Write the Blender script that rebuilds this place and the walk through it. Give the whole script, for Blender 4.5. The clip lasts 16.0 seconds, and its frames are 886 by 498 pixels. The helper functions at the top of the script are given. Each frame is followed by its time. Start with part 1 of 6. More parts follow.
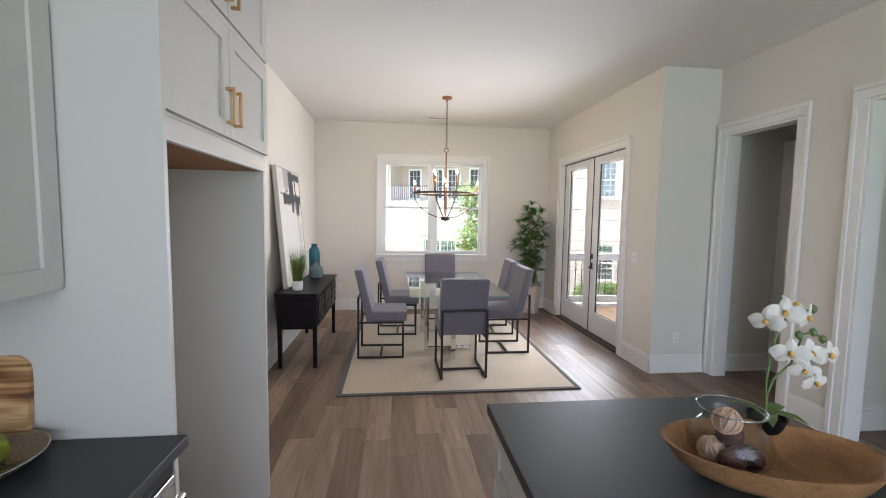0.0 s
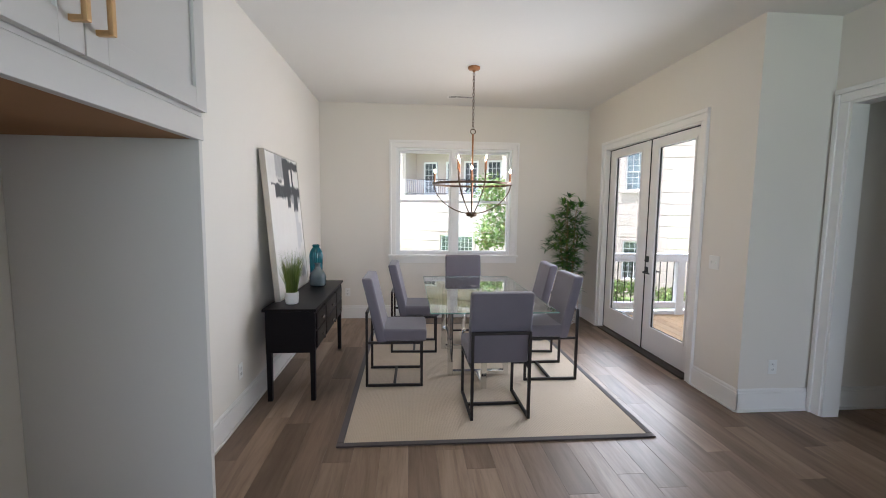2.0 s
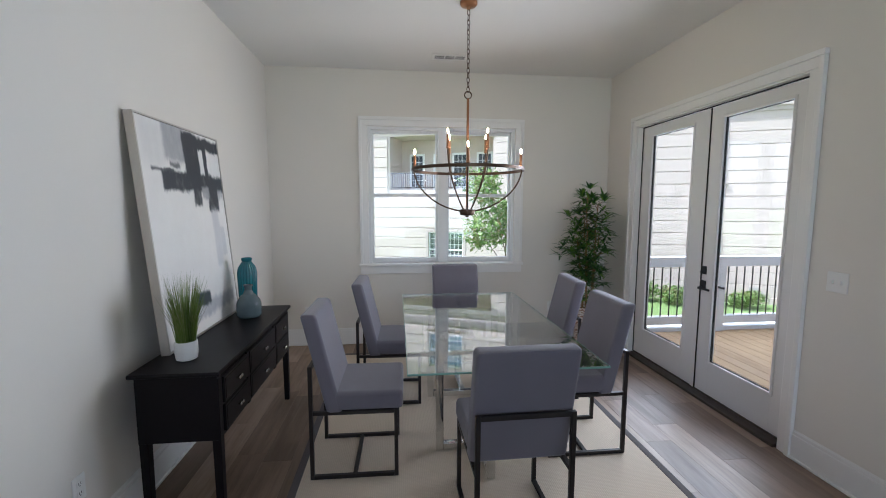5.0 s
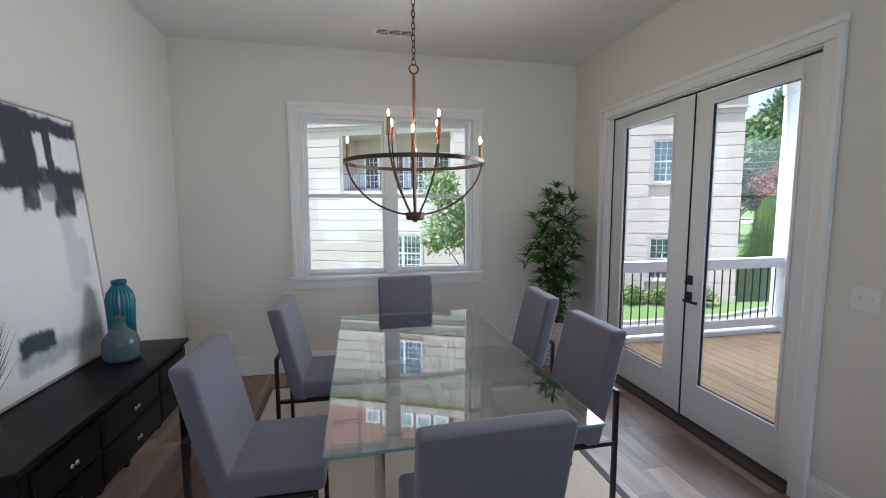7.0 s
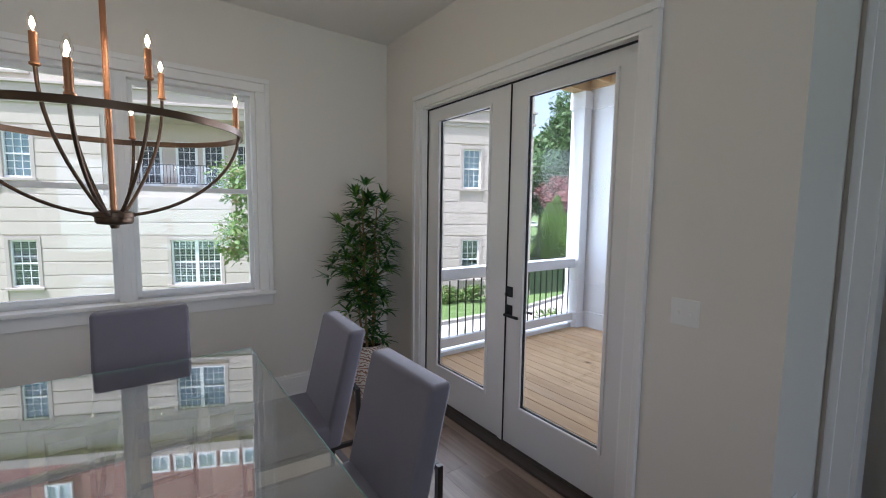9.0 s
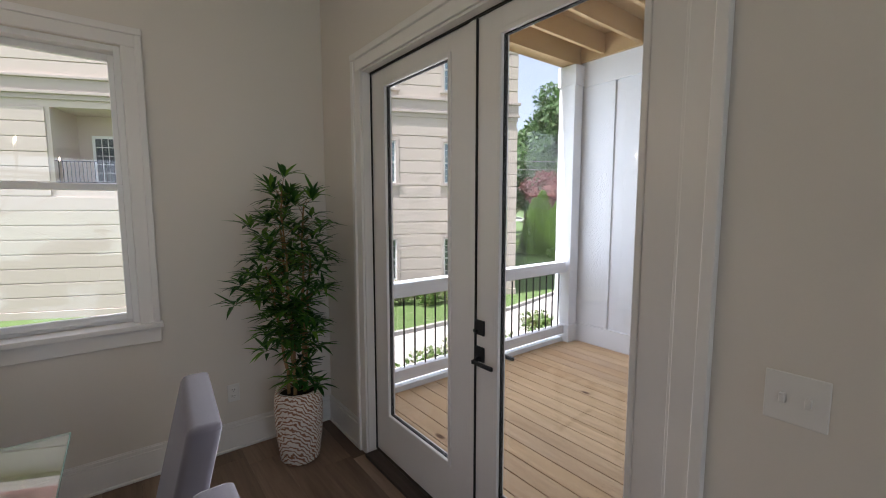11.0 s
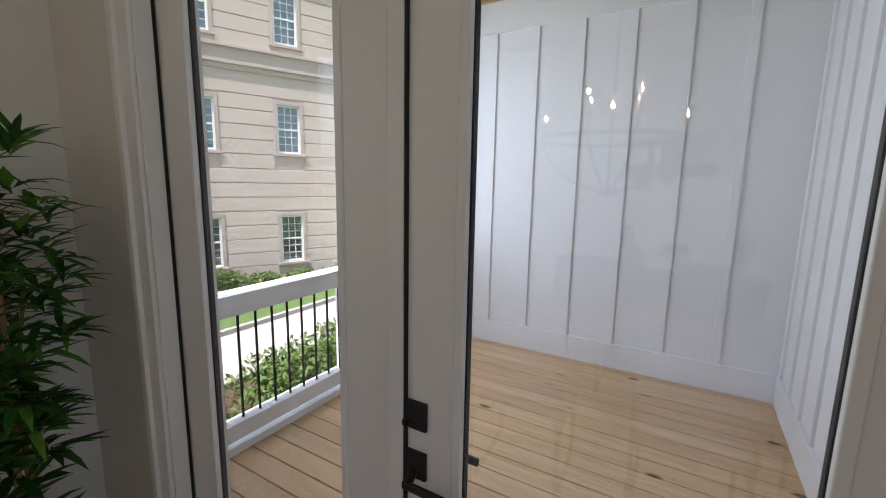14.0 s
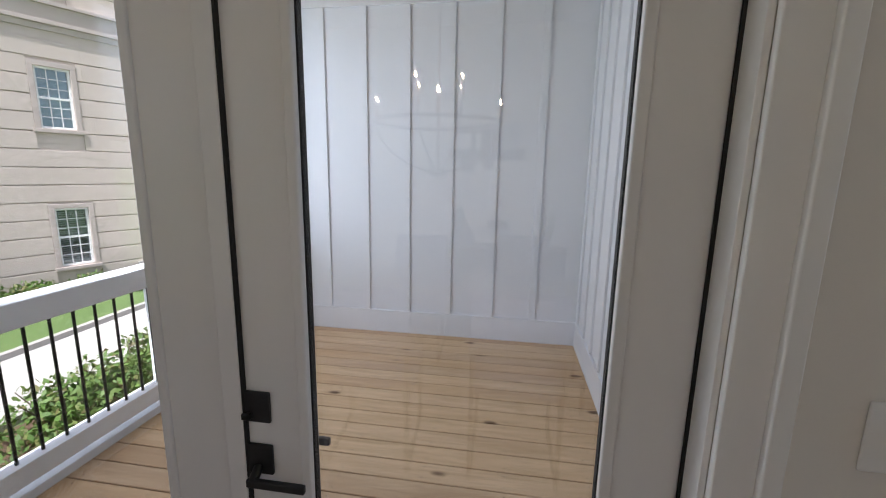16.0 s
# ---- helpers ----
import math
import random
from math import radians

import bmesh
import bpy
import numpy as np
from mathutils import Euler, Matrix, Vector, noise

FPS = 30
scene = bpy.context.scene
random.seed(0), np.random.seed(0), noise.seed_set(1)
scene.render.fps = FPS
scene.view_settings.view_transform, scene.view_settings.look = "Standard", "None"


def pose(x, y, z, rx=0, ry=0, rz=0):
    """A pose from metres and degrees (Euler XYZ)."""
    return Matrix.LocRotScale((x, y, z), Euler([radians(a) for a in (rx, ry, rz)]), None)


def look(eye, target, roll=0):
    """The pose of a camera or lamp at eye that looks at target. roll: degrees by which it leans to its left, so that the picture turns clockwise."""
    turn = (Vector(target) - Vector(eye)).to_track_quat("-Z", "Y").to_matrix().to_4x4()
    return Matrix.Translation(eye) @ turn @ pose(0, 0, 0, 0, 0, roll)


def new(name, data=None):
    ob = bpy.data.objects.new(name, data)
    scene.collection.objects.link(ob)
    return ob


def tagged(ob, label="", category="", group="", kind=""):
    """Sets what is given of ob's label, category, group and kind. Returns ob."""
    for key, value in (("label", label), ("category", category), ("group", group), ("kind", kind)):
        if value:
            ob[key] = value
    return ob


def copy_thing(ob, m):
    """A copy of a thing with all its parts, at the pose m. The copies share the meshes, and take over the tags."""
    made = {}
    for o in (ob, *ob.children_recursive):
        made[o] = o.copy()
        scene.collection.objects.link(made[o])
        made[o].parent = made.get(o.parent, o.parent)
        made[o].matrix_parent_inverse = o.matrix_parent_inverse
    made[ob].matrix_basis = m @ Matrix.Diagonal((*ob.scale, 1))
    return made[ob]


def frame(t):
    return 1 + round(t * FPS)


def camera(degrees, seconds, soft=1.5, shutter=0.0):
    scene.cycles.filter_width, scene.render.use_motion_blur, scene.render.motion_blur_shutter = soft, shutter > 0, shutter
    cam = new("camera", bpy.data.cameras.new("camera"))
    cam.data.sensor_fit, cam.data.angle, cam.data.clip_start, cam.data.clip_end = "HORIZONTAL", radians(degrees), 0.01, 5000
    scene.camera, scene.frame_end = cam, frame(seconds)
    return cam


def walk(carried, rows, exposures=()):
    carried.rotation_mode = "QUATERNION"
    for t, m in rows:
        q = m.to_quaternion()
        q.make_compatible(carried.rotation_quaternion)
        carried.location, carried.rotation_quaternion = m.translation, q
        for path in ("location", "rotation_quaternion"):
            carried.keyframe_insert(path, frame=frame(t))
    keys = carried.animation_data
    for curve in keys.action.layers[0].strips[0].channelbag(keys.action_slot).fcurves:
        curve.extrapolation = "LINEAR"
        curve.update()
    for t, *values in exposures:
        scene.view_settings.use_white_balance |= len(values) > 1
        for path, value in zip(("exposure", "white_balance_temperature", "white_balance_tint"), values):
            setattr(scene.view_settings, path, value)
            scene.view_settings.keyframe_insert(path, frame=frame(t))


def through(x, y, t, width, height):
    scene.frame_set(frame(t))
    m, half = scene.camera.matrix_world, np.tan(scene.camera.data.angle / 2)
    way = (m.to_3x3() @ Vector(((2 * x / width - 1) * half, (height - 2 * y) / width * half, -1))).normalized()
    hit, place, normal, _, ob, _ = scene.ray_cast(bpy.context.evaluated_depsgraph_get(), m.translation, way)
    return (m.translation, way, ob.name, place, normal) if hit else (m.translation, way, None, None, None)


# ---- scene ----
cam = camera(93.3, 16.0, soft=1.0)
EXPOSURES = [(0, 2.68, 6100, 14), (3.5, 2.2, 5720, 12), (6, 1.97, 5480, 10), (9, 1.72, 5600, 12), (12, 1.45, 6380, 14), (14, 1.38, 6180, 13), (16, 1.32, 6080, 13)]
PATH = [
    (0, (0.591, 0.519, 1.564), (0.822, 2.499, 1.405), 0.9),
    (0.5, (0.549, 0.745, 1.556), (0.794, 2.723, 1.39), 1.0),
    (1, (0.502, 0.964, 1.555), (0.769, 2.937, 1.361), 0.4),
    (1.5, (0.542, 1.187, 1.554), (0.743, 3.168, 1.359), 0.3),
    (2, (0.574, 1.403, 1.564), (0.736, 3.388, 1.38), 0.7),
    (2.5, (0.548, 1.607, 1.553), (0.723, 3.592, 1.381), 0.7),
    (3, (0.509, 1.802, 1.573), (0.75, 3.78, 1.395), 0.1),
    (3.5, (0.57, 2.009, 1.56), (0.783, 3.988, 1.366), 0.1),
    (6, (0.791, 3.029, 1.588), (1.012, 5.005, 1.379), 0.1),
    (6.5, (0.851, 3.15, 1.586), (1.129, 5.12, 1.382), -0.1),
    (7, (0.877, 3.293, 1.58), (1.284, 5.241, 1.38), -0.2),
    (7.5, (0.915, 3.502, 1.593), (1.517, 5.4, 1.401), -0.0),
    (8, (1.0, 3.671, 1.579), (1.821, 5.485, 1.393), 0.3),
    (8.5, (1.161, 3.809, 1.582), (2.173, 5.525, 1.399), 0.6),
    (9, (1.31, 3.933, 1.568), (2.475, 5.548, 1.384), 0.8),
    (11.5, (2.125, 4.683, 1.593), (3.348, 6.252, 1.386), -0.1),
    (12, (2.226, 4.844, 1.607), (3.472, 6.393, 1.385), -0.1),
    (12.5, (2.342, 4.958, 1.6), (3.652, 6.45, 1.363), -0.0),
    (13, (2.431, 5.058, 1.593), (3.844, 6.451, 1.337), 0.2),
    (13.5, (2.479, 5.214, 1.578), (4.037, 6.436, 1.3), 0.5),
    (14, (2.508, 5.36, 1.561), (4.209, 6.365, 1.251), 1.0),
    (14.5, (2.514, 5.392, 1.544), (4.316, 6.193, 1.209), 0.8),
    (15, (2.497, 5.387, 1.533), (4.361, 6.021, 1.18), 0.5),
    (15.5, (2.491, 5.374, 1.532), (4.394, 5.868, 1.166), 0.5),
    (16, (2.501, 5.351, 1.534), (4.445, 5.651, 1.17), 1.0),
]
walk(cam, [(t, look(eye, target, roll)) for t, eye, target, roll in PATH], exposures=EXPOSURES)

# ---- light ----
SUN_FROM = Vector((-0.99, 0.12, 0)).normalized()
SUN_HEIGHT = radians(62)
world = bpy.data.worlds.new("sky")
scene.world = world
world.use_nodes = True
wn = world.node_tree.nodes
wn.clear()
w_out, w_bg, w_sky = wn.new("ShaderNodeOutputWorld"), wn.new("ShaderNodeBackground"), wn.new("ShaderNodeTexSky")
w_sky.sky_type, w_sky.sun_disc = "NISHITA", False
w_sky.sun_elevation, w_sky.sun_rotation = SUN_HEIGHT, math.atan2(SUN_FROM.x, SUN_FROM.y)
w_sky.dust_density = 3.0
w_bg.inputs[1].default_value = 0.13
# summer haze whitens the blue
w_haze = wn.new("ShaderNodeMix")
w_haze.data_type = "RGBA"
w_haze.inputs[0].default_value, w_haze.inputs[7].default_value = 0.55, (2.5, 2.55, 2.75, 1)
world.node_tree.links.new(w_sky.outputs[0], w_haze.inputs[6])
world.node_tree.links.new(w_haze.outputs[2], w_bg.inputs[0])
world.node_tree.links.new(w_bg.outputs[0], w_out.inputs[0])

sun_data = bpy.data.lights.new("sun", "SUN")
sun_data.energy, sun_data.angle, sun_data.color = 3.8, radians(0.53), (1, 0.98, 0.95)
sun = new("sun", sun_data)
sun.matrix_world = look(SUN_FROM * 40 * math.cos(SUN_HEIGHT) + Vector((0, 0, 40 * math.sin(SUN_HEIGHT))), (0, 0, 0))


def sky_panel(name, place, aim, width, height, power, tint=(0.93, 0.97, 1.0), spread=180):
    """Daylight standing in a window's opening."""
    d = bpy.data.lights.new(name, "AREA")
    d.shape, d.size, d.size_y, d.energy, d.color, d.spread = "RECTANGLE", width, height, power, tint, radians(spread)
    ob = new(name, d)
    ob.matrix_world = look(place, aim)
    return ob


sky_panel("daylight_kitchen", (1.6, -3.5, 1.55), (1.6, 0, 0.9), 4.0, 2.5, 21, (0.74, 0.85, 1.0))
# the porch is roofed and walled to the east, so its daylight comes in slanting to the south-west
for at in (5.45, 6.36):
    sky_panel("daylight_doors", (3.06, at, 1.30), (0, at - 1.6, 1.15), 0.56, 1.9, 4.4, (0.92, 0.96, 1.0), 130)
sky_panel("daylight_porch", (4.65, 7.70, 2.0), (4.65, 0, 0.8), 2.4, 2.1, 15, (0.84, 0.91, 1.0))


# ---- materials ----


class Nodes:
    """Short hand for building a node tree."""

    def __init__(self, name):
        self.mat = bpy.data.materials.new(name)
        self.mat.use_nodes = True
        self.tree = self.mat.node_tree
        self.tree.nodes.clear()
        self.out = self.add("ShaderNodeOutputMaterial")

    def add(self, kind, **values):
        n = self.tree.nodes.new(kind)
        for k, v in values.items():
            n.inputs[k.replace("_", " ")].default_value = v
        return n

    def link(self, a, b):
        self.tree.links.new(a, b)

    def coords(self, scale=(1, 1, 1), kind="Object", turn=(0, 0, 0)):
        c = self.add("ShaderNodeTexCoord")
        m = self.add("ShaderNodeMapping", Scale=scale, Rotation=turn)
        self.link(c.outputs[kind], m.inputs[0])
        return m.outputs[0]

    def position(self, scale=(1, 1, 1)):
        g = self.add("ShaderNodeNewGeometry")
        m = self.add("ShaderNodeMapping", Scale=scale)
        self.link(g.outputs["Position"], m.inputs[0])
        return m.outputs[0]

    def noise(self, vec, scale, detail=4.0, rough=0.55, distort=0.0):
        n = self.add("ShaderNodeTexNoise", Scale=scale, Detail=detail, Roughness=rough, Distortion=distort)
        self.link(vec, n.inputs["Vector"])
        return n.outputs["Fac"]

    def ramp(self, fac, stops):
        n = self.add("ShaderNodeValToRGB")
        e = n.color_ramp.elements
        while len(e) < len(stops):
            e.new(0.5)
        for el, (p, c) in zip(e, stops):
            el.position, el.color = p, (*c, 1) if len(c) == 3 else c
        self.link(fac, n.inputs[0])
        return n.outputs[0]

    def mix(self, fac, a, b, how="MIX"):
        n = self.tree.nodes.new("ShaderNodeMix")
        n.data_type, n.blend_type = "RGBA", how
        for v, k in ((fac, 0), (a, 6), (b, 7)):
            if isinstance(v, (int, float)):
                n.inputs[k].default_value = v
            elif isinstance(v, tuple):
                n.inputs[k].default_value = (*v, 1)
            else:
                self.link(v, n.inputs[k])
        return n.outputs[2]

    def maths(self, how, a, b=0.0, c=0.0):
        n = self.tree.nodes.new("ShaderNodeMath")
        n.operation = how
        for k, v in enumerate((a, b, c)):
            if isinstance(v, (int, float)):
                n.inputs[k].default_value = v
            else:
                self.link(v, n.inputs[k])
        return n.outputs[0]

    def bump(self, height, strength, distance=0.002):
        n = self.add("ShaderNodeBump", Strength=strength, Distance=distance)
        self.link(height, n.inputs["Height"])
        return n.outputs[0]

    def surface(self, colour, rough, metal=0.0, normal=None, **more):
        p = self.add("ShaderNodeBsdfPrincipled", Metallic=metal, **more)
        for v, k in ((colour, "Base Color"), (rough, "Roughness")):
            if isinstance(v, (int, float)):
                p.inputs[k].default_value = v
            elif isinstance(v, tuple):
                p.inputs[k].default_value = (*v, 1)
            else:
                self.link(v, p.inputs[k])
        if normal is not None:
            self.link(normal, p.inputs["Normal"])
        self.link(p.outputs[0], self.out.inputs[0])
        return self.mat


def shade(c, k):
    return tuple(min(1, v * k) for v in c)


def plain(name, colour, rough=0.5, metal=0.0, vary=0.06, grain=40.0, bump=0.05, big=1.5, **more):
    """A painted, moulded or metal surface with faint mottling and relief."""
    n = Nodes(name)
    p = n.position()
    fine, broad = n.noise(p, grain, 5), n.noise(p, big, 3)
    col = n.mix(n.maths("MULTIPLY_ADD", fine, 0.5, n.maths("MULTIPLY", broad, 0.5)), shade(colour, 1 - vary), shade(colour, 1 + vary))
    r = n.maths("MULTIPLY_ADD", broad, 0.16, rough - 0.08)
    return n.surface(col, r, metal, n.bump(fine, bump), **more)


def plank_material(name, tones, rough, length, across, along="y", knots=0.0, grain_dark=0.55, bump=0.15):
    """Timber boards whose tone changes from piece to piece."""
    n = Nodes(name)
    info = n.add("ShaderNodeObjectInfo")
    isl = n.add("ShaderNodeNewGeometry")
    rnd = n.maths("FRACT", n.maths("ADD", info.outputs["Random"], isl.outputs["Random Per Island"]))
    g = n.add("ShaderNodeNewGeometry")
    shift = n.add("ShaderNodeCombineXYZ")
    for k in range(3):
        n.link(n.maths("MULTIPLY", rnd, 37.0 + 11 * k), shift.inputs[k])
    add = n.tree.nodes.new("ShaderNodeVectorMath")
    add.operation = "ADD"
    n.link(g.outputs["Position"], add.inputs[0])
    n.link(shift.outputs[0], add.inputs[1])
    m = n.add("ShaderNodeMapping", Scale=(across, length, across) if along == "y" else (length, across, across))
    n.link(add.outputs[0], m.inputs[0])
    streak = n.noise(m.outputs[0], 1.0, 8, 0.65, 0.6)
    m2 = n.add("ShaderNodeMapping", Scale=(across * 4, length * 3, across * 4) if along == "y" else (length * 3, across * 4, across * 4))
    n.link(add.outputs[0], m2.inputs[0])
    pores = n.noise(m2.outputs[0], 1.0, 4, 0.6)
    base = n.ramp(rnd, [(i / (len(tones) - 1), t) for i, t in enumerate(tones)])
    dark = n.mix(1.0, base, (grain_dark, grain_dark * 0.95, grain_dark * 0.9), "MULTIPLY")
    col = n.mix(n.ramp(streak, [(0.35, (0, 0, 0)), (0.68, (1, 1, 1))]), base, dark)
    col = n.mix(n.maths("MULTIPLY", n.ramp(pores, [(0.5, (0, 0, 0)), (0.75, (1, 1, 1))]), 0.35), col, shade(tones[0], 0.45))
    if knots:
        v = n.add("ShaderNodeTexVoronoi", Scale=1.0)
        mk = n.add("ShaderNodeMapping", Scale=(4.2, 1.9, 1) if along == "y" else (2.2, 5.0, 1))
        n.link(add.outputs[0], mk.inputs[0])
        n.link(mk.outputs[0], v.inputs["Vector"])
        spot = n.ramp(v.outputs["Distance"], [(0.05, (1, 1, 1)), (0.11, (0, 0, 0))])
        col = n.mix(n.maths("MULTIPLY", spot, knots), col, (0.10, 0.045, 0.018))
    r = n.maths("MULTIPLY_ADD", streak, 0.2, rough - 0.1)
    return n.surface(col, r, 0.0, n.bump(streak, bump, 0.001), Specular_IOR_Level=0.3)


def pane_material(name, tint=(1, 1, 1), ior=1.5):
    """Clear flat glass: straight through, with a mirror sheen."""
    n = Nodes(name)
    clear, gloss, f = n.add("ShaderNodeBsdfTransparent", Color=(*tint, 1)), n.add("ShaderNodeBsdfGlossy", Roughness=0.0), n.add("ShaderNodeLayerWeight", Blend=0.5)
    m = n.add("ShaderNodeMixShader")
    f0 = ((ior - 1) / (ior + 1)) ** 2
    n.link(n.maths("MULTIPLY_ADD", n.maths("POWER", f.outputs["Facing"], 5.0), 1 - f0, f0), m.inputs[0])
    n.link(clear.outputs[0], m.inputs[1])
    n.link(gloss.outputs[0], m.inputs[2])
    n.link(m.outputs[0], n.out.inputs[0])
    return n.mat


def leaf_material(name, tones, rough=0.45, through=0.25):
    n = Nodes(name)
    g = n.add("ShaderNodeNewGeometry")
    col = n.ramp(g.outputs["Random Per Island"], [(i / (len(tones) - 1), t) for i, t in enumerate(tones)])
    fine = n.noise(n.position(), 60, 3)
    col = n.mix(n.maths("MULTIPLY", fine, 0.4), col, shade(tones[0], 0.6))
    p = n.add("ShaderNodeBsdfPrincipled", Roughness=rough)
    t = n.add("ShaderNodeBsdfTranslucent")
    n.link(col, p.inputs["Base Color"])
    n.link(col, t.inputs[0])
    m = n.add("ShaderNodeMixShader", Fac=through)
    n.link(p.outputs[0], m.inputs[1])
    n.link(t.outputs[0], m.inputs[2])
    n.link(m.outputs[0], n.out.inputs[0])
    return n.mat


def fabric_material(name, colour, scale=900):
    n = Nodes(name)
    p = n.coords()
    weave = n.noise(p, scale, 2)
    cloud = n.noise(p, 9, 4)
    col = n.mix(n.maths("MULTIPLY_ADD", weave, 0.6, n.maths("MULTIPLY", cloud, 0.4)), shade(colour, 0.82), shade(colour, 1.18))
    return n.surface(col, 0.95, 0.0, n.bump(weave, 0.25, 0.001), Sheen_Weight=0.25, Sheen_Roughness=0.5)


def rug_material(name, colour):
    n = Nodes(name)
    p = n.coords()
    w = n.add("ShaderNodeTexWave", Scale=28.0, Distortion=1.5, Detail=2.0)
    n.link(p, w.inputs["Vector"])
    w2 = n.add("ShaderNodeTexWave", Scale=28.0, Distortion=1.5, Detail=2.0)
    w2.bands_direction = "Y"
    n.link(p, w2.inputs["Vector"])
    weave = n.maths("MULTIPLY", w.outputs["Fac"], w2.outputs["Fac"])
    cloud = n.noise(p, 3, 5)
    col = n.mix(n.maths("MULTIPLY_ADD", weave, 0.55, n.maths("MULTIPLY", cloud, 0.45)), shade(colour, 0.86), shade(colour, 1.08))
    return n.surface(col, 0.95, 0.0, n.bump(weave, 0.5, 0.003))


def art_material():
    """Abstract canvas: warm white ground with charcoal and grey strokes. Local x runs across (0 to 1.00), z up (0 to 1.285)."""
    n = Nodes("abstract_canvas")
    c = n.add("ShaderNodeTexCoord")
    sep = n.add("ShaderNodeSeparateXYZ")
    n.link(c.outputs["Object"], sep.inputs[0])
    m = n.add("ShaderNodeMapping", Scale=(6, 6, 5))
    n.link(c.outputs["Object"], m.inputs[0])
    rag = n.noise(m.outputs[0], 1.0, 8, 0.7)
    m2 = n.add("ShaderNodeMapping", Scale=(22, 22, 9))
    n.link(c.outputs["Object"], m2.inputs[0])
    brush = n.noise(m2.outputs[0], 1.0, 6, 0.6)
    wob = n.maths("MULTIPLY", n.maths("SUBTRACT", rag, 0.5), 0.075)
    wob2 = n.maths("MULTIPLY", n.maths("SUBTRACT", brush, 0.5), 0.035)
    u = n.maths("ADD", n.maths("DIVIDE", sep.outputs[0], 1.00), wob)
    v = n.maths("ADD", n.maths("DIVIDE", sep.outputs[2], 1.285), n.maths("ADD", wob2, wob))

    def stroke(u0, u1, v0, v1, soft=0.02):
        def edge(val, lo, hi):
            lo_m = n.tree.nodes.new("ShaderNodeMapRange")
            lo_m.interpolation_type = "SMOOTHSTEP"
            n.link(val, lo_m.inputs[0])
            lo_m.inputs[1].default_value, lo_m.inputs[2].default_value = lo - soft, lo + soft
            hi_m = n.tree.nodes.new("ShaderNodeMapRange")
            hi_m.interpolation_type = "SMOOTHSTEP"
            n.link(val, hi_m.inputs[0])
            hi_m.inputs[1].default_value, hi_m.inputs[2].default_value = hi - soft, hi + soft
            return n.maths("SUBTRACT", lo_m.outputs[0], hi_m.outputs[0])
        return n.maths("MULTIPLY", edge(u, u0, u1), edge(v, v0, v1))

    col = n.mix(rag, (0.74, 0.71, 0.67), (0.85, 0.83, 0.80))
    ink, grey, pale = (0.035, 0.04, 0.05), (0.36, 0.36, 0.37), (0.82, 0.80, 0.77)
    for u0, u1, v0, v1, soft, strength, tone in (
        (0.26, 0.52, 0.83, 1.10, 0.020, 0.85, grey),
        (0.04, 0.26, 0.80, 0.98, 0.050, 0.35, (0.55, 0.54, 0.53)),
        (0.10, 0.34, 0.775, 0.790, 0.008, 0.80, ink),
        (0.30, 0.42, 0.80, 0.825, 0.010, 0.80, (0.08, 0.085, 0.09)),
        (0.48, 1.10, 0.915, 0.975, 0.010, 0.98, ink),
        (0.48, 0.68, 0.72, 0.975, 0.012, 0.98, ink),
        (0.54, 0.64, 0.62, 0.74, 0.012, 0.90, ink),
        (0.20, 1.10, 0.69, 0.785, 0.012, 0.96, ink),
        (0.74, 0.79, 0.75, 0.95, 0.006, 0.98, ink),
        (0.70, 0.73, 0.80, 0.90, 0.006, 0.90, pale),
        (0.79, 0.83, 0.79, 0.90, 0.006, 0.85, pale),
        (0.86, 1.10, 0.80, 0.89, 0.012, 0.90, pale),
        (0.74, 0.90, 0.60, 0.76, 0.012, 0.96, ink),
        (0.66, 0.76, 0.655, 0.72, 0.012, 0.85, grey),
        (0.90, 0.97, 0.66, 0.71, 0.012, 0.75, (0.42, 0.42, 0.43)),
        (0.76, 0.86, 0.30, 0.61, 0.020, 0.50, (0.50, 0.50, 0.52)),
        (0.86, 0.93, 0.34, 0.50, 0.012, 0.45, (0.46, 0.46, 0.48)),
        (0.34, 0.94, 0.07, 0.145, 0.020, 0.75, (0.38, 0.39, 0.42)),
        (0.36, 0.58, 0.125, 0.19, 0.012, 0.98, (0.035, 0.05, 0.055)),
    ):
        col = n.mix(n.maths("MULTIPLY", stroke(u0, u1, v0, v1, soft), n.maths("MINIMUM", n.maths("MULTIPLY_ADD", brush, 0.5, strength - 0.2), 1.0)), col, tone)
    return n.surface(col, 0.6, 0.0, n.bump(brush, 0.25, 0.002))


def relief_pot_material():
    """Whitewashed carved clay, rust showing in the cuts."""
    n = Nodes("carved_whitewash")
    p = n.coords((1, 1, 1))
    a = n.add("ShaderNodeTexWave", Scale=24.0, Distortion=9.0, Detail=3.0)
    a.bands_direction = "DIAGONAL"
    n.link(p, a.inputs["Vector"])
    fine = n.noise(p, 45, 4)
    cut = n.ramp(n.maths("MULTIPLY_ADD", fine, 0.5, n.maths("MULTIPLY", a.outputs["Fac"], 0.7)), [(0.40, (0, 0, 0)), (0.58, (1, 1, 1))])
    col = n.mix(cut, (0.30, 0.15, 0.09), (0.72, 0.66, 0.60))
    return n.surface(col, 0.85, 0.0, n.bump(cut, 0.6, 0.006))


def glow_material(name, colour, strength):
    n = Nodes(name)
    e = n.add("ShaderNodeEmission", Color=(*colour, 1), Strength=strength)
    n.link(e.outputs[0], n.out.inputs[0])
    return n.mat


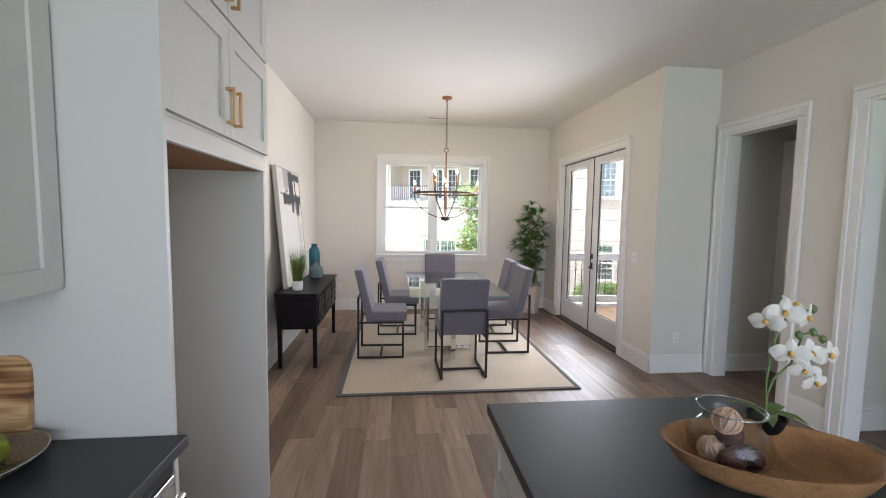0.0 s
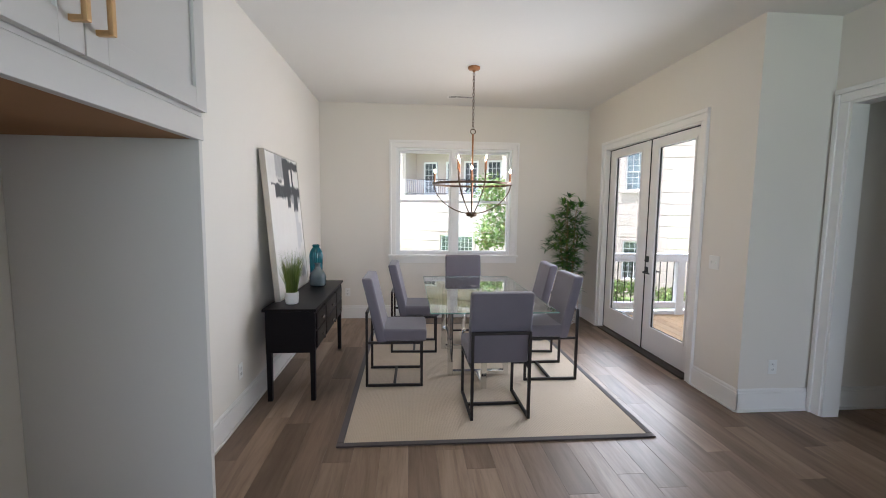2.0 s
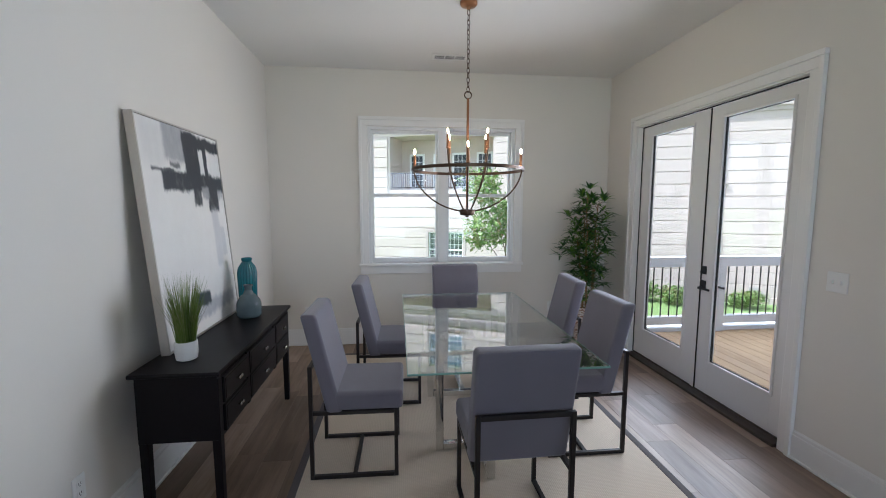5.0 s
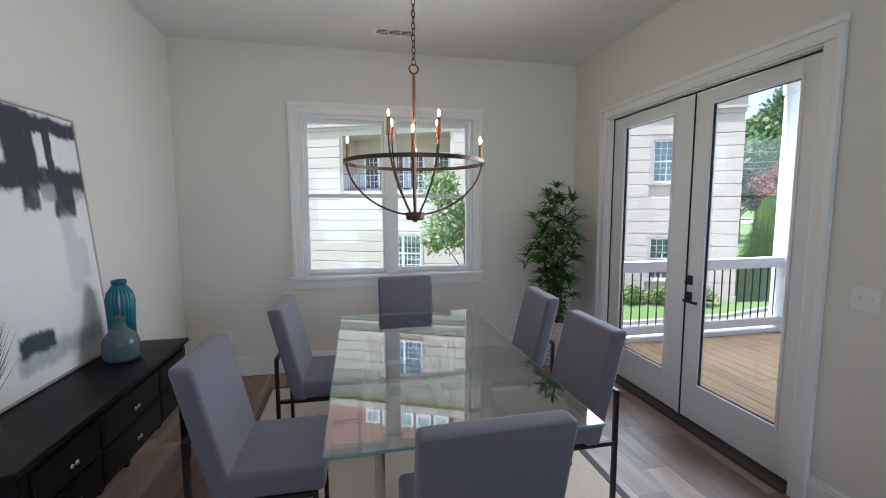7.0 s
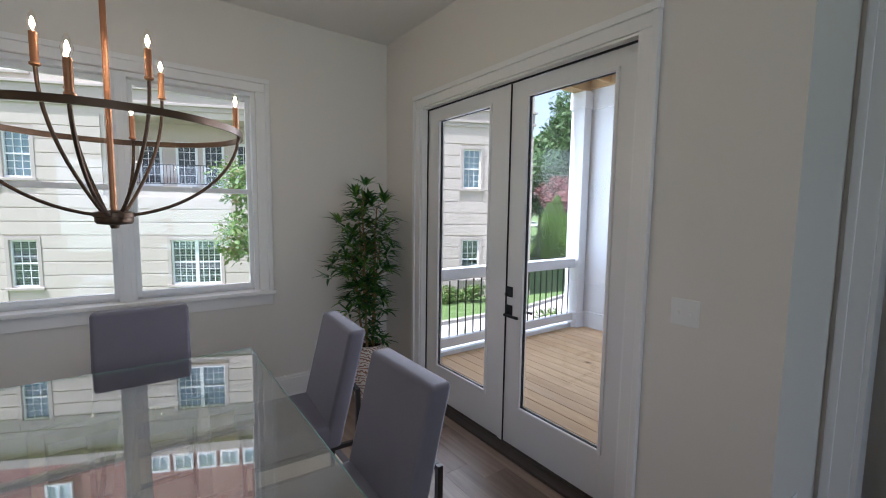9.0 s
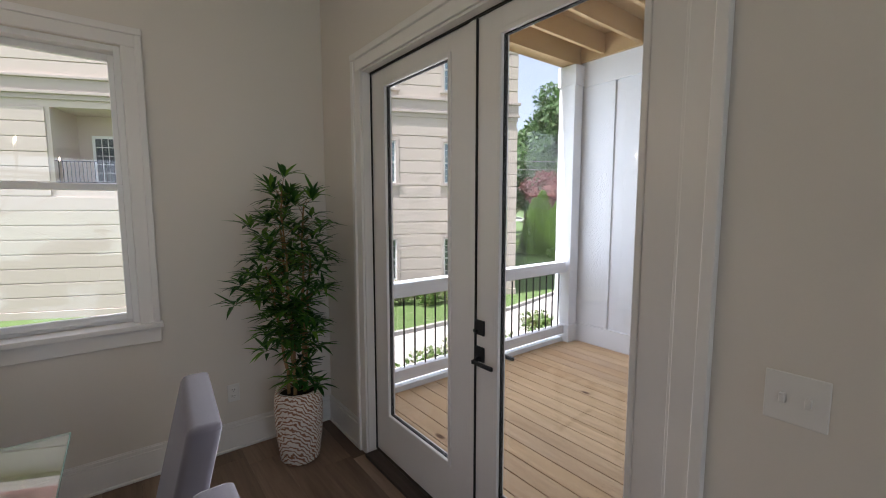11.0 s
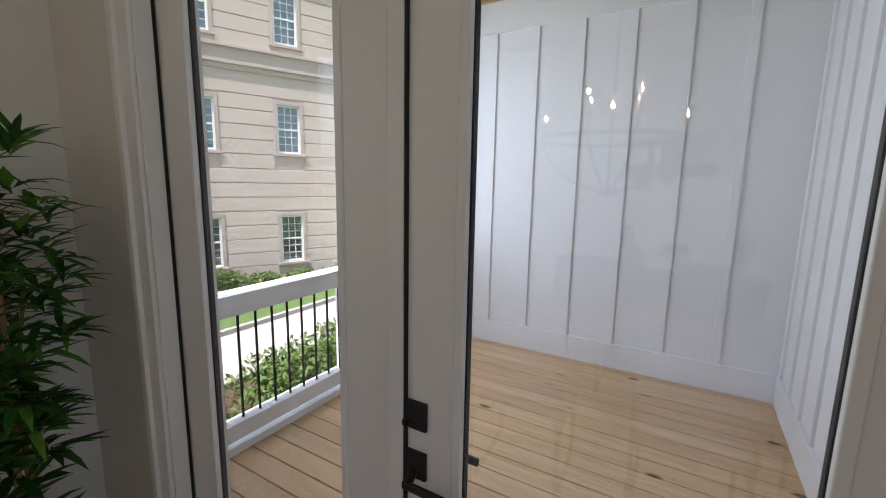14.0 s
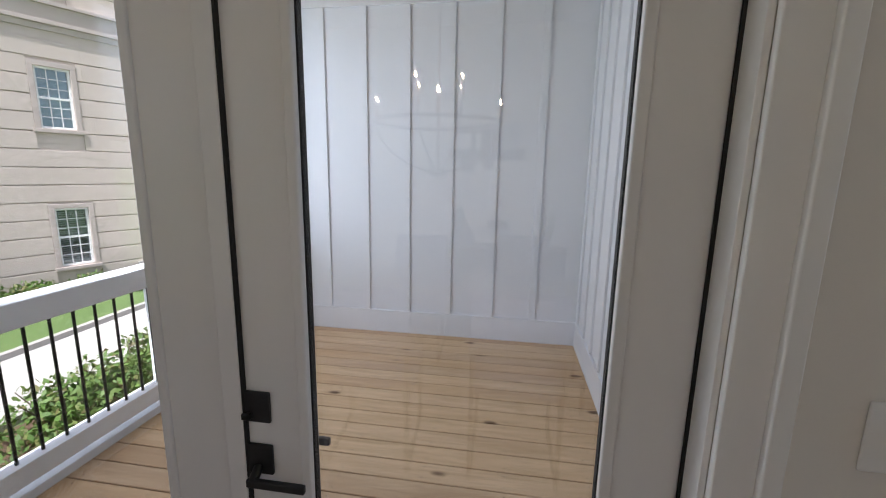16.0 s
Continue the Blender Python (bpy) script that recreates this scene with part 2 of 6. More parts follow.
def plate_material():
    n = Nodes("hammered_pewter")
    v = n.add("ShaderNodeTexVoronoi", Scale=90.0)
    n.link(n.coords(), v.inputs["Vector"])
    return n.surface((0.42, 0.39, 0.36), 0.28, 0.9, n.bump(v.outputs["Distance"], 0.8, 0.004))


def board_stripes():
    """Butcher-block board of light and dark strips."""
    n = Nodes("striped_acacia")
    p = n.coords((2.0, 1, 34))
    v = n.noise(p, 1.0, 2, 0.5, 0.3)
    col = n.ramp(v, [(0.34, (0.12, 0.045, 0.015)), (0.44, (0.36, 0.17, 0.065)), (0.52, (0.58, 0.36, 0.17)), (0.62, (0.26, 0.11, 0.04))])
    return n.surface(col, 0.45)


def brick_material():
    n = Nodes("red_brick")
    b = n.tree.nodes.new("ShaderNodeTexBrick")
    n.link(n.coords((1, 1, 1), "Object", (radians(90), 0, 0)), b.inputs["Vector"])
    b.inputs["Color1"].default_value, b.inputs["Color2"].default_value, b.inputs["Mortar"].default_value = (0.30, 0.11, 0.085, 1), (0.38, 0.17, 0.13, 1), (0.45, 0.40, 0.36, 1)
    for k, v in (("Scale", 1.0), ("Mortar Size", 0.008), ("Brick Width", 0.21), ("Row Height", 0.075)):
        b.inputs[k].default_value = v
    fine = n.noise(n.position(), 30, 4)
    col = n.mix(n.maths("MULTIPLY", fine, 0.5), b.outputs["Color"], (0.16, 0.07, 0.06))
    return n.surface(col, 0.9)


M = dict(
    wall=plain("greige_wall_paint", (0.745, 0.702, 0.638), 0.75, vary=0.025, grain=220, bump=0.06),
    ceiling=plain("ceiling_paint", (0.77, 0.75, 0.715), 0.9, vary=0.02, grain=180, bump=0.08),
    trim=plain("white_trim_paint", (0.82, 0.80, 0.77), 0.38, vary=0.02, grain=60, bump=0.02),
    door_paint=plain("door_white_paint", (0.79, 0.77, 0.745), 0.35, vary=0.02, grain=60, bump=0.02),
    cabinet=plain("greige_cabinet_paint", (0.57, 0.54, 0.505), 0.4, vary=0.025, grain=70, bump=0.02),
    floor=plank_material("grey_oak_floor", [(0.165, 0.112, 0.078), (0.350, 0.248, 0.178), (0.215, 0.148, 0.106), (0.430, 0.315, 0.230), (0.285, 0.200, 0.145), (0.185, 0.125, 0.088)], 0.44, 0.9, 10, grain_dark=0.62),
    joint=plain("floor_joint", (0.03, 0.022, 0.018), 0.8),
    deck=plank_material("treated_pine_deck", [(0.62, 0.43, 0.25), (0.70, 0.51, 0.31), (0.66, 0.48, 0.30), (0.58, 0.41, 0.245), (0.69, 0.52, 0.35)], 0.7, 1.4, 18, knots=0.95, grain_dark=0.8),
    joist=plank_material("treated_pine_joist", [(0.50, 0.34, 0.16), (0.58, 0.42, 0.22)], 0.7, 10, 14, grain_dark=0.8),
    siding=plain("white_siding_paint", (0.765, 0.79, 0.83), 0.5, vary=0.03, grain=90, bump=0.05),
    black=plain("matt_black_hardware", (0.012, 0.012, 0.013), 0.38, vary=0.2),
    seal=plain("black_weather_seal", (0.01, 0.009, 0.008), 0.7),
    iron=plain("black_iron", (0.02, 0.018, 0.018), 0.45, 0.6, vary=0.2),
    frame_metal=plain("dark_bronze_frame", (0.03, 0.024, 0.022), 0.42, 0.5, vary=0.2),
    chrome=plain("polished_chrome", (0.75, 0.75, 0.74), 0.10, 1.0, vary=0.03, bump=0.0),
    gold=plain("brushed_gold", (0.62, 0.40, 0.20), 0.32, 1.0, vary=0.08),
    bronze=plain("aged_bronze", (0.10, 0.062, 0.040), 0.40, 0.85, vary=0.25, grain=60),
    copper=plain("warm_copper", (0.36, 0.17, 0.085), 0.35, 0.9, vary=0.15),
    fabric=fabric_material("lilac_grey_linen", (0.165, 0.150, 0.178)),
    rug=rug_material("cream_sisal", (0.64, 0.53, 0.41)),
    rug_edge=fabric_material("brown_binding", (0.075, 0.058, 0.055)),
    espresso=plain("espresso_lacquer", (0.008, 0.006, 0.007), 0.40, vary=0.25, grain=30, Specular_IOR_Level=0.16),
    nickel=plain("satin_nickel", (0.68, 0.66, 0.62), 0.22, 1.0, vary=0.04),
    stone=plain("charcoal_quartz", (0.035, 0.036, 0.040), 0.48, vary=0.2, grain=300, bump=0.01),
    steel=plain("stainless_steel", (0.55, 0.55, 0.55), 0.28, 1.0, vary=0.05),
    teal=plain("teal_glaze", (0.014, 0.125, 0.155), 0.14, vary=0.35, grain=20),
    smoke=plain("smoky_glaze", (0.095, 0.125, 0.135), 0.16, vary=0.35, grain=24),
    pot_white=plain("matt_white_ceramic", (0.78, 0.77, 0.75), 0.6, vary=0.03, grain=120, bump=0.1),
    frame_champagne=plain("champagne_frame", (0.56, 0.52, 0.47), 0.35, 0.6, vary=0.08),
    canvas=art_material(),
    carved=relief_pot_material(),
    soil=plain("dark_moss", (0.035, 0.025, 0.015), 0.95, vary=0.5, grain=80, bump=0.8),
    cane=plain("bamboo_cane", (0.28, 0.17, 0.07), 0.6, vary=0.3, grain=30),
    leaf=leaf_material("bamboo_leaf", [(0.018, 0.075, 0.014), (0.050, 0.160, 0.025), (0.024, 0.100, 0.020), (0.20, 0.40, 0.040), (0.10, 0.26, 0.032), (0.030, 0.10, 0.020)]),
    blade=leaf_material("grass_blade", [(0.10, 0.17, 0.025), (0.17, 0.25, 0.045), (0.24, 0.30, 0.08), (0.34, 0.34, 0.15)]),
    crown=leaf_material("tree_leaf", [(0.05, 0.11, 0.03), (0.08, 0.165, 0.045), (0.12, 0.21, 0.06), (0.065, 0.14, 0.04)], 0.6, 0.3),
    bright_leaf=leaf_material("shrub_leaf", [(0.07, 0.14, 0.025), (0.12, 0.22, 0.04), (0.17, 0.27, 0.06), (0.20, 0.15, 0.06)], 0.6, 0.3),
    conifer=leaf_material("conifer_leaf", [(0.14, 0.25, 0.045), (0.22, 0.36, 0.07), (0.28, 0.42, 0.10)], 0.7, 0.35),
    maple=leaf_material("red_maple_leaf", [(0.19, 0.055, 0.06), (0.28, 0.11, 0.10), (0.14, 0.07, 0.06)], 0.6, 0.3),
    bark=plain("grey_bark", (0.10, 0.075, 0.055), 0.9, vary=0.35, grain=30, bump=0.6),
    stucco=plain("cream_stucco", (0.55, 0.468, 0.41), 0.85, vary=0.07, grain=60, bump=0.2, big=0.5),
    stucco_trim=plain("taupe_stucco_trim", (0.47, 0.40, 0.36), 0.85, vary=0.06, grain=60, bump=0.2),
    vinyl=plain("white_window_vinyl", (0.80, 0.80, 0.79), 0.4, vary=0.02),
    # darkness of unlit rooms is put into this colour
    unlit_room_tone=plain("painted_room_dimness", (0.045, 0.055, 0.065), 0.8, vary=0.2),
    blind=plain("cream_blind", (0.50, 0.47, 0.42), 0.7),
    lawn=plain("lawn_grass", (0.095, 0.15, 0.042), 0.95, vary=0.45, grain=25, bump=0.8, big=0.7),
    concrete=plain("pale_concrete", (0.43, 0.405, 0.375), 0.85, vary=0.1, grain=20, bump=0.2, big=0.6),
    kerb=plain("kerb_concrete", (0.38, 0.36, 0.33), 0.85, vary=0.12, grain=25),
    mulch=plain("bark_mulch", (0.10, 0.06, 0.035), 0.95, vary=0.5, grain=18, bump=0.8),
    pane=pane_material("window_glass"),
    far_pane=pane_material("sky_facing_glass", (0.75, 0.82, 0.85), 1.9),
    brick=brick_material(),
    # pale cloth; its blue tint stands in for sky mirrored in the panes
    sky_tint_cloth=plain("sky_tinted_curtain", (0.50, 0.61, 0.64), 0.8),
    table_glass=pane_material("table_glass", (0.88, 0.89, 0.88), 3.8),
    clear_glass=pane_material("vase_glass", (0.90, 0.93, 0.94), 1.45),
    rim_glass=pane_material("vase_rim_glass", (0.72, 0.79, 0.82), 2.8),
    glass_edge=plain("green_glass_edge", (0.20, 0.36, 0.31), 0.12, vary=0.05, bump=0.0),
    bulb=glow_material("candle_bulb", (1.0, 0.76, 0.50), 125),
    bulb_glass=pane_material("bulb_glass", (1, 0.97, 0.93), 1.3),
    plywood=plain("raw_plywood", (0.30, 0.145, 0.055), 0.7, vary=0.2, grain=12),
    plate=plate_material(),
    acacia=board_stripes(),
    bowl_wood=plank_material("mango_wood_bowl", [(0.32, 0.15, 0.06), (0.42, 0.22, 0.10)], 0.5, 6, 22),
    apple=plain("green_apple_skin", (0.27, 0.31, 0.02), 0.3, vary=0.2, grain=50),
    ball_pale=plain("pale_wicker_ball", (0.55, 0.36, 0.26), 0.8, vary=0.25, grain=90, bump=0.7),
    ball_dark=plain("dark_wicker_ball", (0.085, 0.03, 0.025), 0.7, vary=0.4, grain=90, bump=0.7),
    petal=leaf_material("orchid_petal", [(0.80, 0.78, 0.74), (0.84, 0.82, 0.78), (0.78, 0.70, 0.62)], 0.5, 0.3),
    petal_heart=plain("orchid_heart", (0.62, 0.36, 0.08), 0.6),
    stem=plain("green_stem", (0.10, 0.15, 0.04), 0.5, vary=0.2),
    plate_plastic=plain("white_switch_plastic", (0.80, 0.79, 0.76), 0.35, vary=0.02),
    slot=plain("dark_slot", (0.03, 0.03, 0.03), 0.6),
    threshold=plank_material("threshold_oak", [(0.06, 0.045, 0.035), (0.09, 0.068, 0.052)], 0.45, 1.5, 20),
    wire=plain("utility_wire", (0.25, 0.25, 0.25), 0.6),
)

# ---- mesh helpers ----


def box(bm, lo, hi, bevel=0.0, m=None):
    lo, hi = Vector(lo), Vector(hi)
    r = bmesh.ops.create_cube(bm, size=1)
    vs = r["verts"]
    for v in vs:
        v.co = Vector((lo[i] + (v.co[i] + 0.5) * (hi[i] - lo[i]) for i in range(3)))
    if bevel:
        es = list({e for v in vs for e in v.link_edges})
        rb = bmesh.ops.bevel(bm, geom=es, offset=bevel, segments=2, affect="EDGES", profile=0.5)
        vs = list({v for f in rb["faces"] for v in f.verts} | {v for v in vs if v.is_valid})
    if m is not None:
        bmesh.ops.transform(bm, matrix=m, verts=vs)
    return vs


def rod(bm, a, b, r0, r1=None, sides=10, caps=True):
    a, b = Vector(a), Vector(b)
    d = b - a
    m = Matrix.Translation((a + b) / 2) @ d.to_track_quat("Z", "Y").to_matrix().to_4x4()
    bmesh.ops.create_cone(bm, cap_ends=caps, segments=sides, radius1=r0, radius2=r0 if r1 is None else r1, depth=d.length, matrix=m)


def lathe(bm, profile, sides=24, m=None, flute=None):
    """Turn a profile of (radius, height) round z. flute: (count, depth)."""
    rings = []
    for r, z in profile:
        ring = []
        for k in range(sides):
            a = 2 * math.pi * k / sides
            rr = r * (1 + flute[1] * math.cos(flute[0] * a)) if flute else r
            ring.append(bm.verts.new((rr * math.cos(a), rr * math.sin(a), z)))
        rings.append(ring)
    for p, q in zip(rings, rings[1:]):
        for k in range(sides):
            bm.faces.new((p[k], p[(k + 1) % sides], q[(k + 1) % sides], q[k]))
    bm.faces.new(rings[0][::-1])
    bm.faces.new(rings[-1])
    if m is not None:
        bmesh.ops.transform(bm, matrix=m, verts=[v for r in rings for v in r])


def tube(bm, pts, r, sides=8, closed=False):
    """A round tube along a run of points."""
    pts = [Vector(p) for p in pts]
    n = len(pts)
    rings = []
    up = None
    for i, p in enumerate(pts):
        a = pts[(i - 1) % n] if closed or i else p
        b = pts[(i + 1) % n] if closed or i < n - 1 else p
        t = (b - a).normalized()
        if up is None:
            up = t.orthogonal().normalized()
        up = (up - t * up.dot(t)).normalized()
        side = t.cross(up)
        rr = r[i] if isinstance(r, (list, tuple)) else r
        rings.append([bm.verts.new(p + (up * math.cos(2 * math.pi * k / sides) + side * math.sin(2 * math.pi * k / sides)) * rr) for k in range(sides)])
    for i in range(n if closed else n - 1):
        p, q = rings[i], rings[(i + 1) % n]
        for k in range(sides):
            bm.faces.new((p[k], p[(k + 1) % sides], q[(k + 1) % sides], q[k]))
    if not closed:
        bm.faces.new(rings[0][::-1])
        bm.faces.new(rings[-1])


def ball(bm, c, r, sub=2, squash=(1, 1, 1)):
    bmesh.ops.create_icosphere(bm, subdivisions=sub, radius=r, matrix=Matrix.Translation(c) @ Matrix.Diagonal((*squash, 1)))


def mesh_of(name, bm, material, smooth=50):
    bmesh.ops.recalc_face_normals(bm, faces=bm.faces)
    normals = []
    if smooth:
        bm.normal_update()
        limit = math.cos(radians(smooth))
        area = {f: f.calc_area() for f in bm.faces}
        for f in bm.faces:
            for v in f.verts:
                n = Vector()
                for g in v.link_faces:
                    if g.normal.dot(f.normal) > limit:
                        n += g.normal * area[g]
                normals.append(n.normalized() if n.length else f.normal.copy())
    me = bpy.data.meshes.new(name)
    bm.to_mesh(me)
    bm.free()
    me.materials.append(material)
    if smooth:
        me.polygons.foreach_set("use_smooth", [True] * len(me.polygons))
        me.normals_split_custom_set(normals)
    return me


def part(name, bm, material, parent, label="", smooth=50):
    ob = new(name, mesh_of(name, bm, material, smooth))
    ob.parent = parent
    if label:
        tagged(ob, label)
    return ob


def box_part(name, lo, hi, material, parent, bevel=0.0, label=""):
    bm = bmesh.new()
    box(bm, lo, hi, bevel)
    return part(name, bm, material, parent, label)


def thing(name, label, category, place=(0, 0, 0), rz=0, group="", kind=""):
    ob = new(name)
    ob.empty_display_size = 0.1
    ob.matrix_world = pose(*place, 0, 0, rz)
    return tagged(ob, label, category, group, kind)


def structure(name, bm, material, label="", category="", smooth=50):
    return tagged(new(name, mesh_of(name, bm, material, smooth)), label, category, kind="structure")


def slab(name, lo, hi, material, label, category, bevel=0.0):
    bm = bmesh.new()
    box(bm, lo, hi, bevel)
    return structure(name, bm, material, label, category)


def wall_with_holes(name, axis, face, back, span, height, holes, material, label):
    """A wall from face to back across axis ('x' or 'y'), with rectangular holes (a0, a1, z0, z1) cut right through."""
    bm = bmesh.new()
    cuts = sorted({span[0], span[1], *(h[0] for h in holes), *(h[1] for h in holes)})
    for a0, a1 in zip(cuts, cuts[1:]):
        zs = [(height[0], height[1])]
        for h in holes:
            if h[0] <= a0 and h[1] >= a1:
                zs = [z for z0, z1 in zs for z in ((z0, min(z1, h[2])), (max(z0, h[3]), z1)) if z[1] - z[0] > 1e-4]
        for z0, z1 in zs:
            lo, hi = ((min(face, back), a0, z0), (max(face, back), a1, z1)) if axis == "x" else ((a0, min(face, back), z0), (a1, max(face, back), z1))
            box(bm, lo, hi)
    bmesh.ops.remove_doubles(bm, verts=bm.verts, dist=1e-5)
    # drop the doubled inner faces between neighbouring blocks
    bm.verts.index_update()
    seen = {}
    for f in bm.faces:
        seen.setdefault(tuple(sorted(v.index for v in f.verts)), []).append(f)
    bmesh.ops.delete(bm, geom=[f for fs in seen.values() if len(fs) > 1 for f in fs], context="FACES_ONLY")
    return structure(name, bm, material, label, "wall", smooth=0)

# ---- the plan ----
XL, XR, YF, YE, XD, H = -0.67, 3.17, 7.42, 4.40, 3.775, 3.035
YB, XH = -3.6, 6.1
TH = 0.16
DOOR = (5.01, 6.825, 0.0, 2.38)
WIN = (0.388, 2.05, 0.920, 2.440)
OPEN1, OPEN2 = (3.555, 4.285, 0.0, 2.39), (2.10, 3.055, 0.0, 2.40)



def l_slab(name, z0, z1, material, label, category):
    """A slab over the rooms that leaves the porch free."""
    bm = bmesh.new()
    box(bm, (XL - TH, YB - TH, z0), (XR + TH, YF + TH, z1))
    box(bm, (XR + TH, YB - TH, z0), (XH, YE + TH, z1))
    return structure(name, bm, material, label, category, smooth=0)


l_slab("subfloor", -0.30, -0.014, M["joint"], "dark subfloor under the oak planks", "floor")
l_slab("ceiling", H, H + 0.60, M["ceiling"], "smooth white painted ceiling", "ceiling")
wall_with_holes("wall_west", "x", XL, XL - TH, (YB - TH, YF + TH), (-0.3, H), [], M["wall"], "pale greige painted wall")
wall_with_holes("wall_north", "y", YF, YF + TH, (XL, XR + TH), (-0.3, H), [WIN], M["wall"], "pale greige painted wall round the window")
wall_with_holes("wall_east", "x", XR, XR + TH, (YE, YF), (-0.3, H), [(DOOR[0], DOOR[1], -0.02, DOOR[3])], M["wall"], "pale greige painted wall round the french doors")
wall_with_holes("wall_return", "y", YE, YE + TH, (XR + TH, XH), (-0.3, H), [], M["wall"], "pale greige painted return wall")
wall_with_holes("wall_hall", "x", XD, XD + 0.13, (YB, YE), (-0.3, H), [(*h[:2], -0.3, h[3]) for h in (OPEN1, OPEN2)], M["wall"], "pale greige painted wall with two cased openings")
wall_with_holes("wall_hall_end", "x", XH - 0.1, XH, (YB, YE), (-0.3, H), [], M["wall"], "plain greige hall wall")
wall_with_holes("wall_hall_partition", "y", 3.18, 3.30, (XD + 0.13, 5.0), (-0.3, H), [], M["wall"], "plain greige partition wall")
# out of view; the second opening is added to brighten the vestibule
wall_with_holes("wall_south", "y", YB, YB - TH, (XL, XH), (-0.3, H), [(-0.4, 3.6, 0.3, 2.8), (4.2, 5.8, 0.3, 2.8)], M["wall"], "pale greige painted wall with a wide window opening and an added light opening")


def casing(name, axis, face, out, hole, label, width=0.095, proud=0.022, sill=False, sides=True):
    """Stepped flat casing round an opening. out is the way the wall faces (+1 or -1)."""
    a0, a1, z0, z1 = hole
    root = thing(name, label, "door trim" if not sill else "window trim", kind="structure")

    def bar(n, u0, u1, w0, w1, deep):
        d0, d1 = sorted((face, face + out * deep))
        lo, hi = ((d0, u0, w0), (d1, u1, w1)) if axis == "x" else ((u0, d0, w0), (u1, d1, w1))
        box_part(n, lo, hi, M["trim"], root, 0.004)

    step = 0.032
    zb = z0
    lip = 0.003
    for u0, u1, s0, s1 in ((a0 - width + lip, a0, a0 - width, a0 - width + step), (a1, a1 + width - lip, a1 + width - step, a1 + width)):
        bar("side_casing", u0, u1, zb, z1, proud - 0.006)
        bar("back_band", s0, s1, zb, z1 + width - step - 0.0005, proud + 0.008)
    bar("head_casing", a0 - width + lip, a1 + width - lip, z1 + 0.0005, z1 + width, proud - 0.006)
    bar("head_band", a0 - width - 0.002, a1 + width + 0.002, z1 + width - step, z1 + width + 0.004, proud + 0.010)
    return root


def jamb(name, axis, lo_d, hi_d, hole, label, thick=0.02):
    """Lining boards inside an opening."""
    a0, a1, z0, z1 = hole
    root = thing(name, label, "door trim", kind="structure")
    for n, u0, u1, w0, w1 in (("side_jamb", a0, a0 + thick, z0, z1), ("side_jamb", a1 - thick, a1, z0, z1), ("head_jamb", a0 + thick, a1 - thick, z1 - thick, z1)):
        lo, hi = ((lo_d, u0, w0), (hi_d, u1, w1)) if axis == "x" else ((u0, lo_d, w0), (u1, hi_d, w1))
        box_part(n, lo, hi, M["trim"], root, 0.002)
    return root


def baseboard(name, axis, face, out, a0, a1, height=0.185):
    bm = bmesh.new()
    for deep, z0, z1 in ((0.016, 0, height - 0.03), (0.011, height - 0.03, height - 0.008), (0.006, height - 0.008, height)):
        d0, d1 = sorted((face, face + out * deep))
        lo, hi = ((d0, a0, z0), (d1, a1, z1)) if axis == "x" else ((a0, d0, z0), (a1, d1, z1))
        box(bm, lo, hi, 0.002)
    d0, d1 = sorted((face + out * 0.016, face + out * 0.03))
    lo, hi = ((d0, a0, 0), (d1, a1, 0.018)) if axis == "x" else ((a0, d0, 0), (a1, d1, 0.018))
    box(bm, lo, hi, 0.005)
    return structure(name, bm, M["trim"], "tall white stepped baseboard with shoe moulding", "baseboard")


baseboard("baseboard_west", "x", XL, 1, 2.80, YF)
baseboard("baseboard_north", "y", YF, -1, XL + 0.016, XR - 0.016)
baseboard("baseboard_east_1", "x", XR, -1, YE - 0.016, DOOR[0] - 0.096)
baseboard("baseboard_east_2", "x", XR, -1, DOOR[1] + 0.096, YF)
baseboard("baseboard_return", "y", YE, -1, XR - 0.015, XD - 0.012)
baseboard("baseboard_hall_1", "x", XD, -1, OPEN2[1] + 0.096, OPEN1[0] - 0.096)
baseboard("baseboard_vestibule", "y", YE, -1, XD + 0.14, 4.497)
baseboard("baseboard_hall_end", "x", XH - 0.1, -1, 3.3, YE)
baseboard("baseboard_partition", "y", 3.18, -1, XD + 0.14, XH - 0.1)

casing("door_casing_1", "x", XD, -1, OPEN1, "white stepped casing round the vestibule opening")
casing("door_casing_2", "x", XD, -1, OPEN2, "white stepped casing round the hall opening")
jamb("door_lining_1", "x", XD - 0.004, XD + 0.134, OPEN1, "white lining boards of the vestibule opening")
jamb("door_lining_2", "x", XD - 0.004, XD + 0.134, OPEN2, "white lining boards of the hall opening")


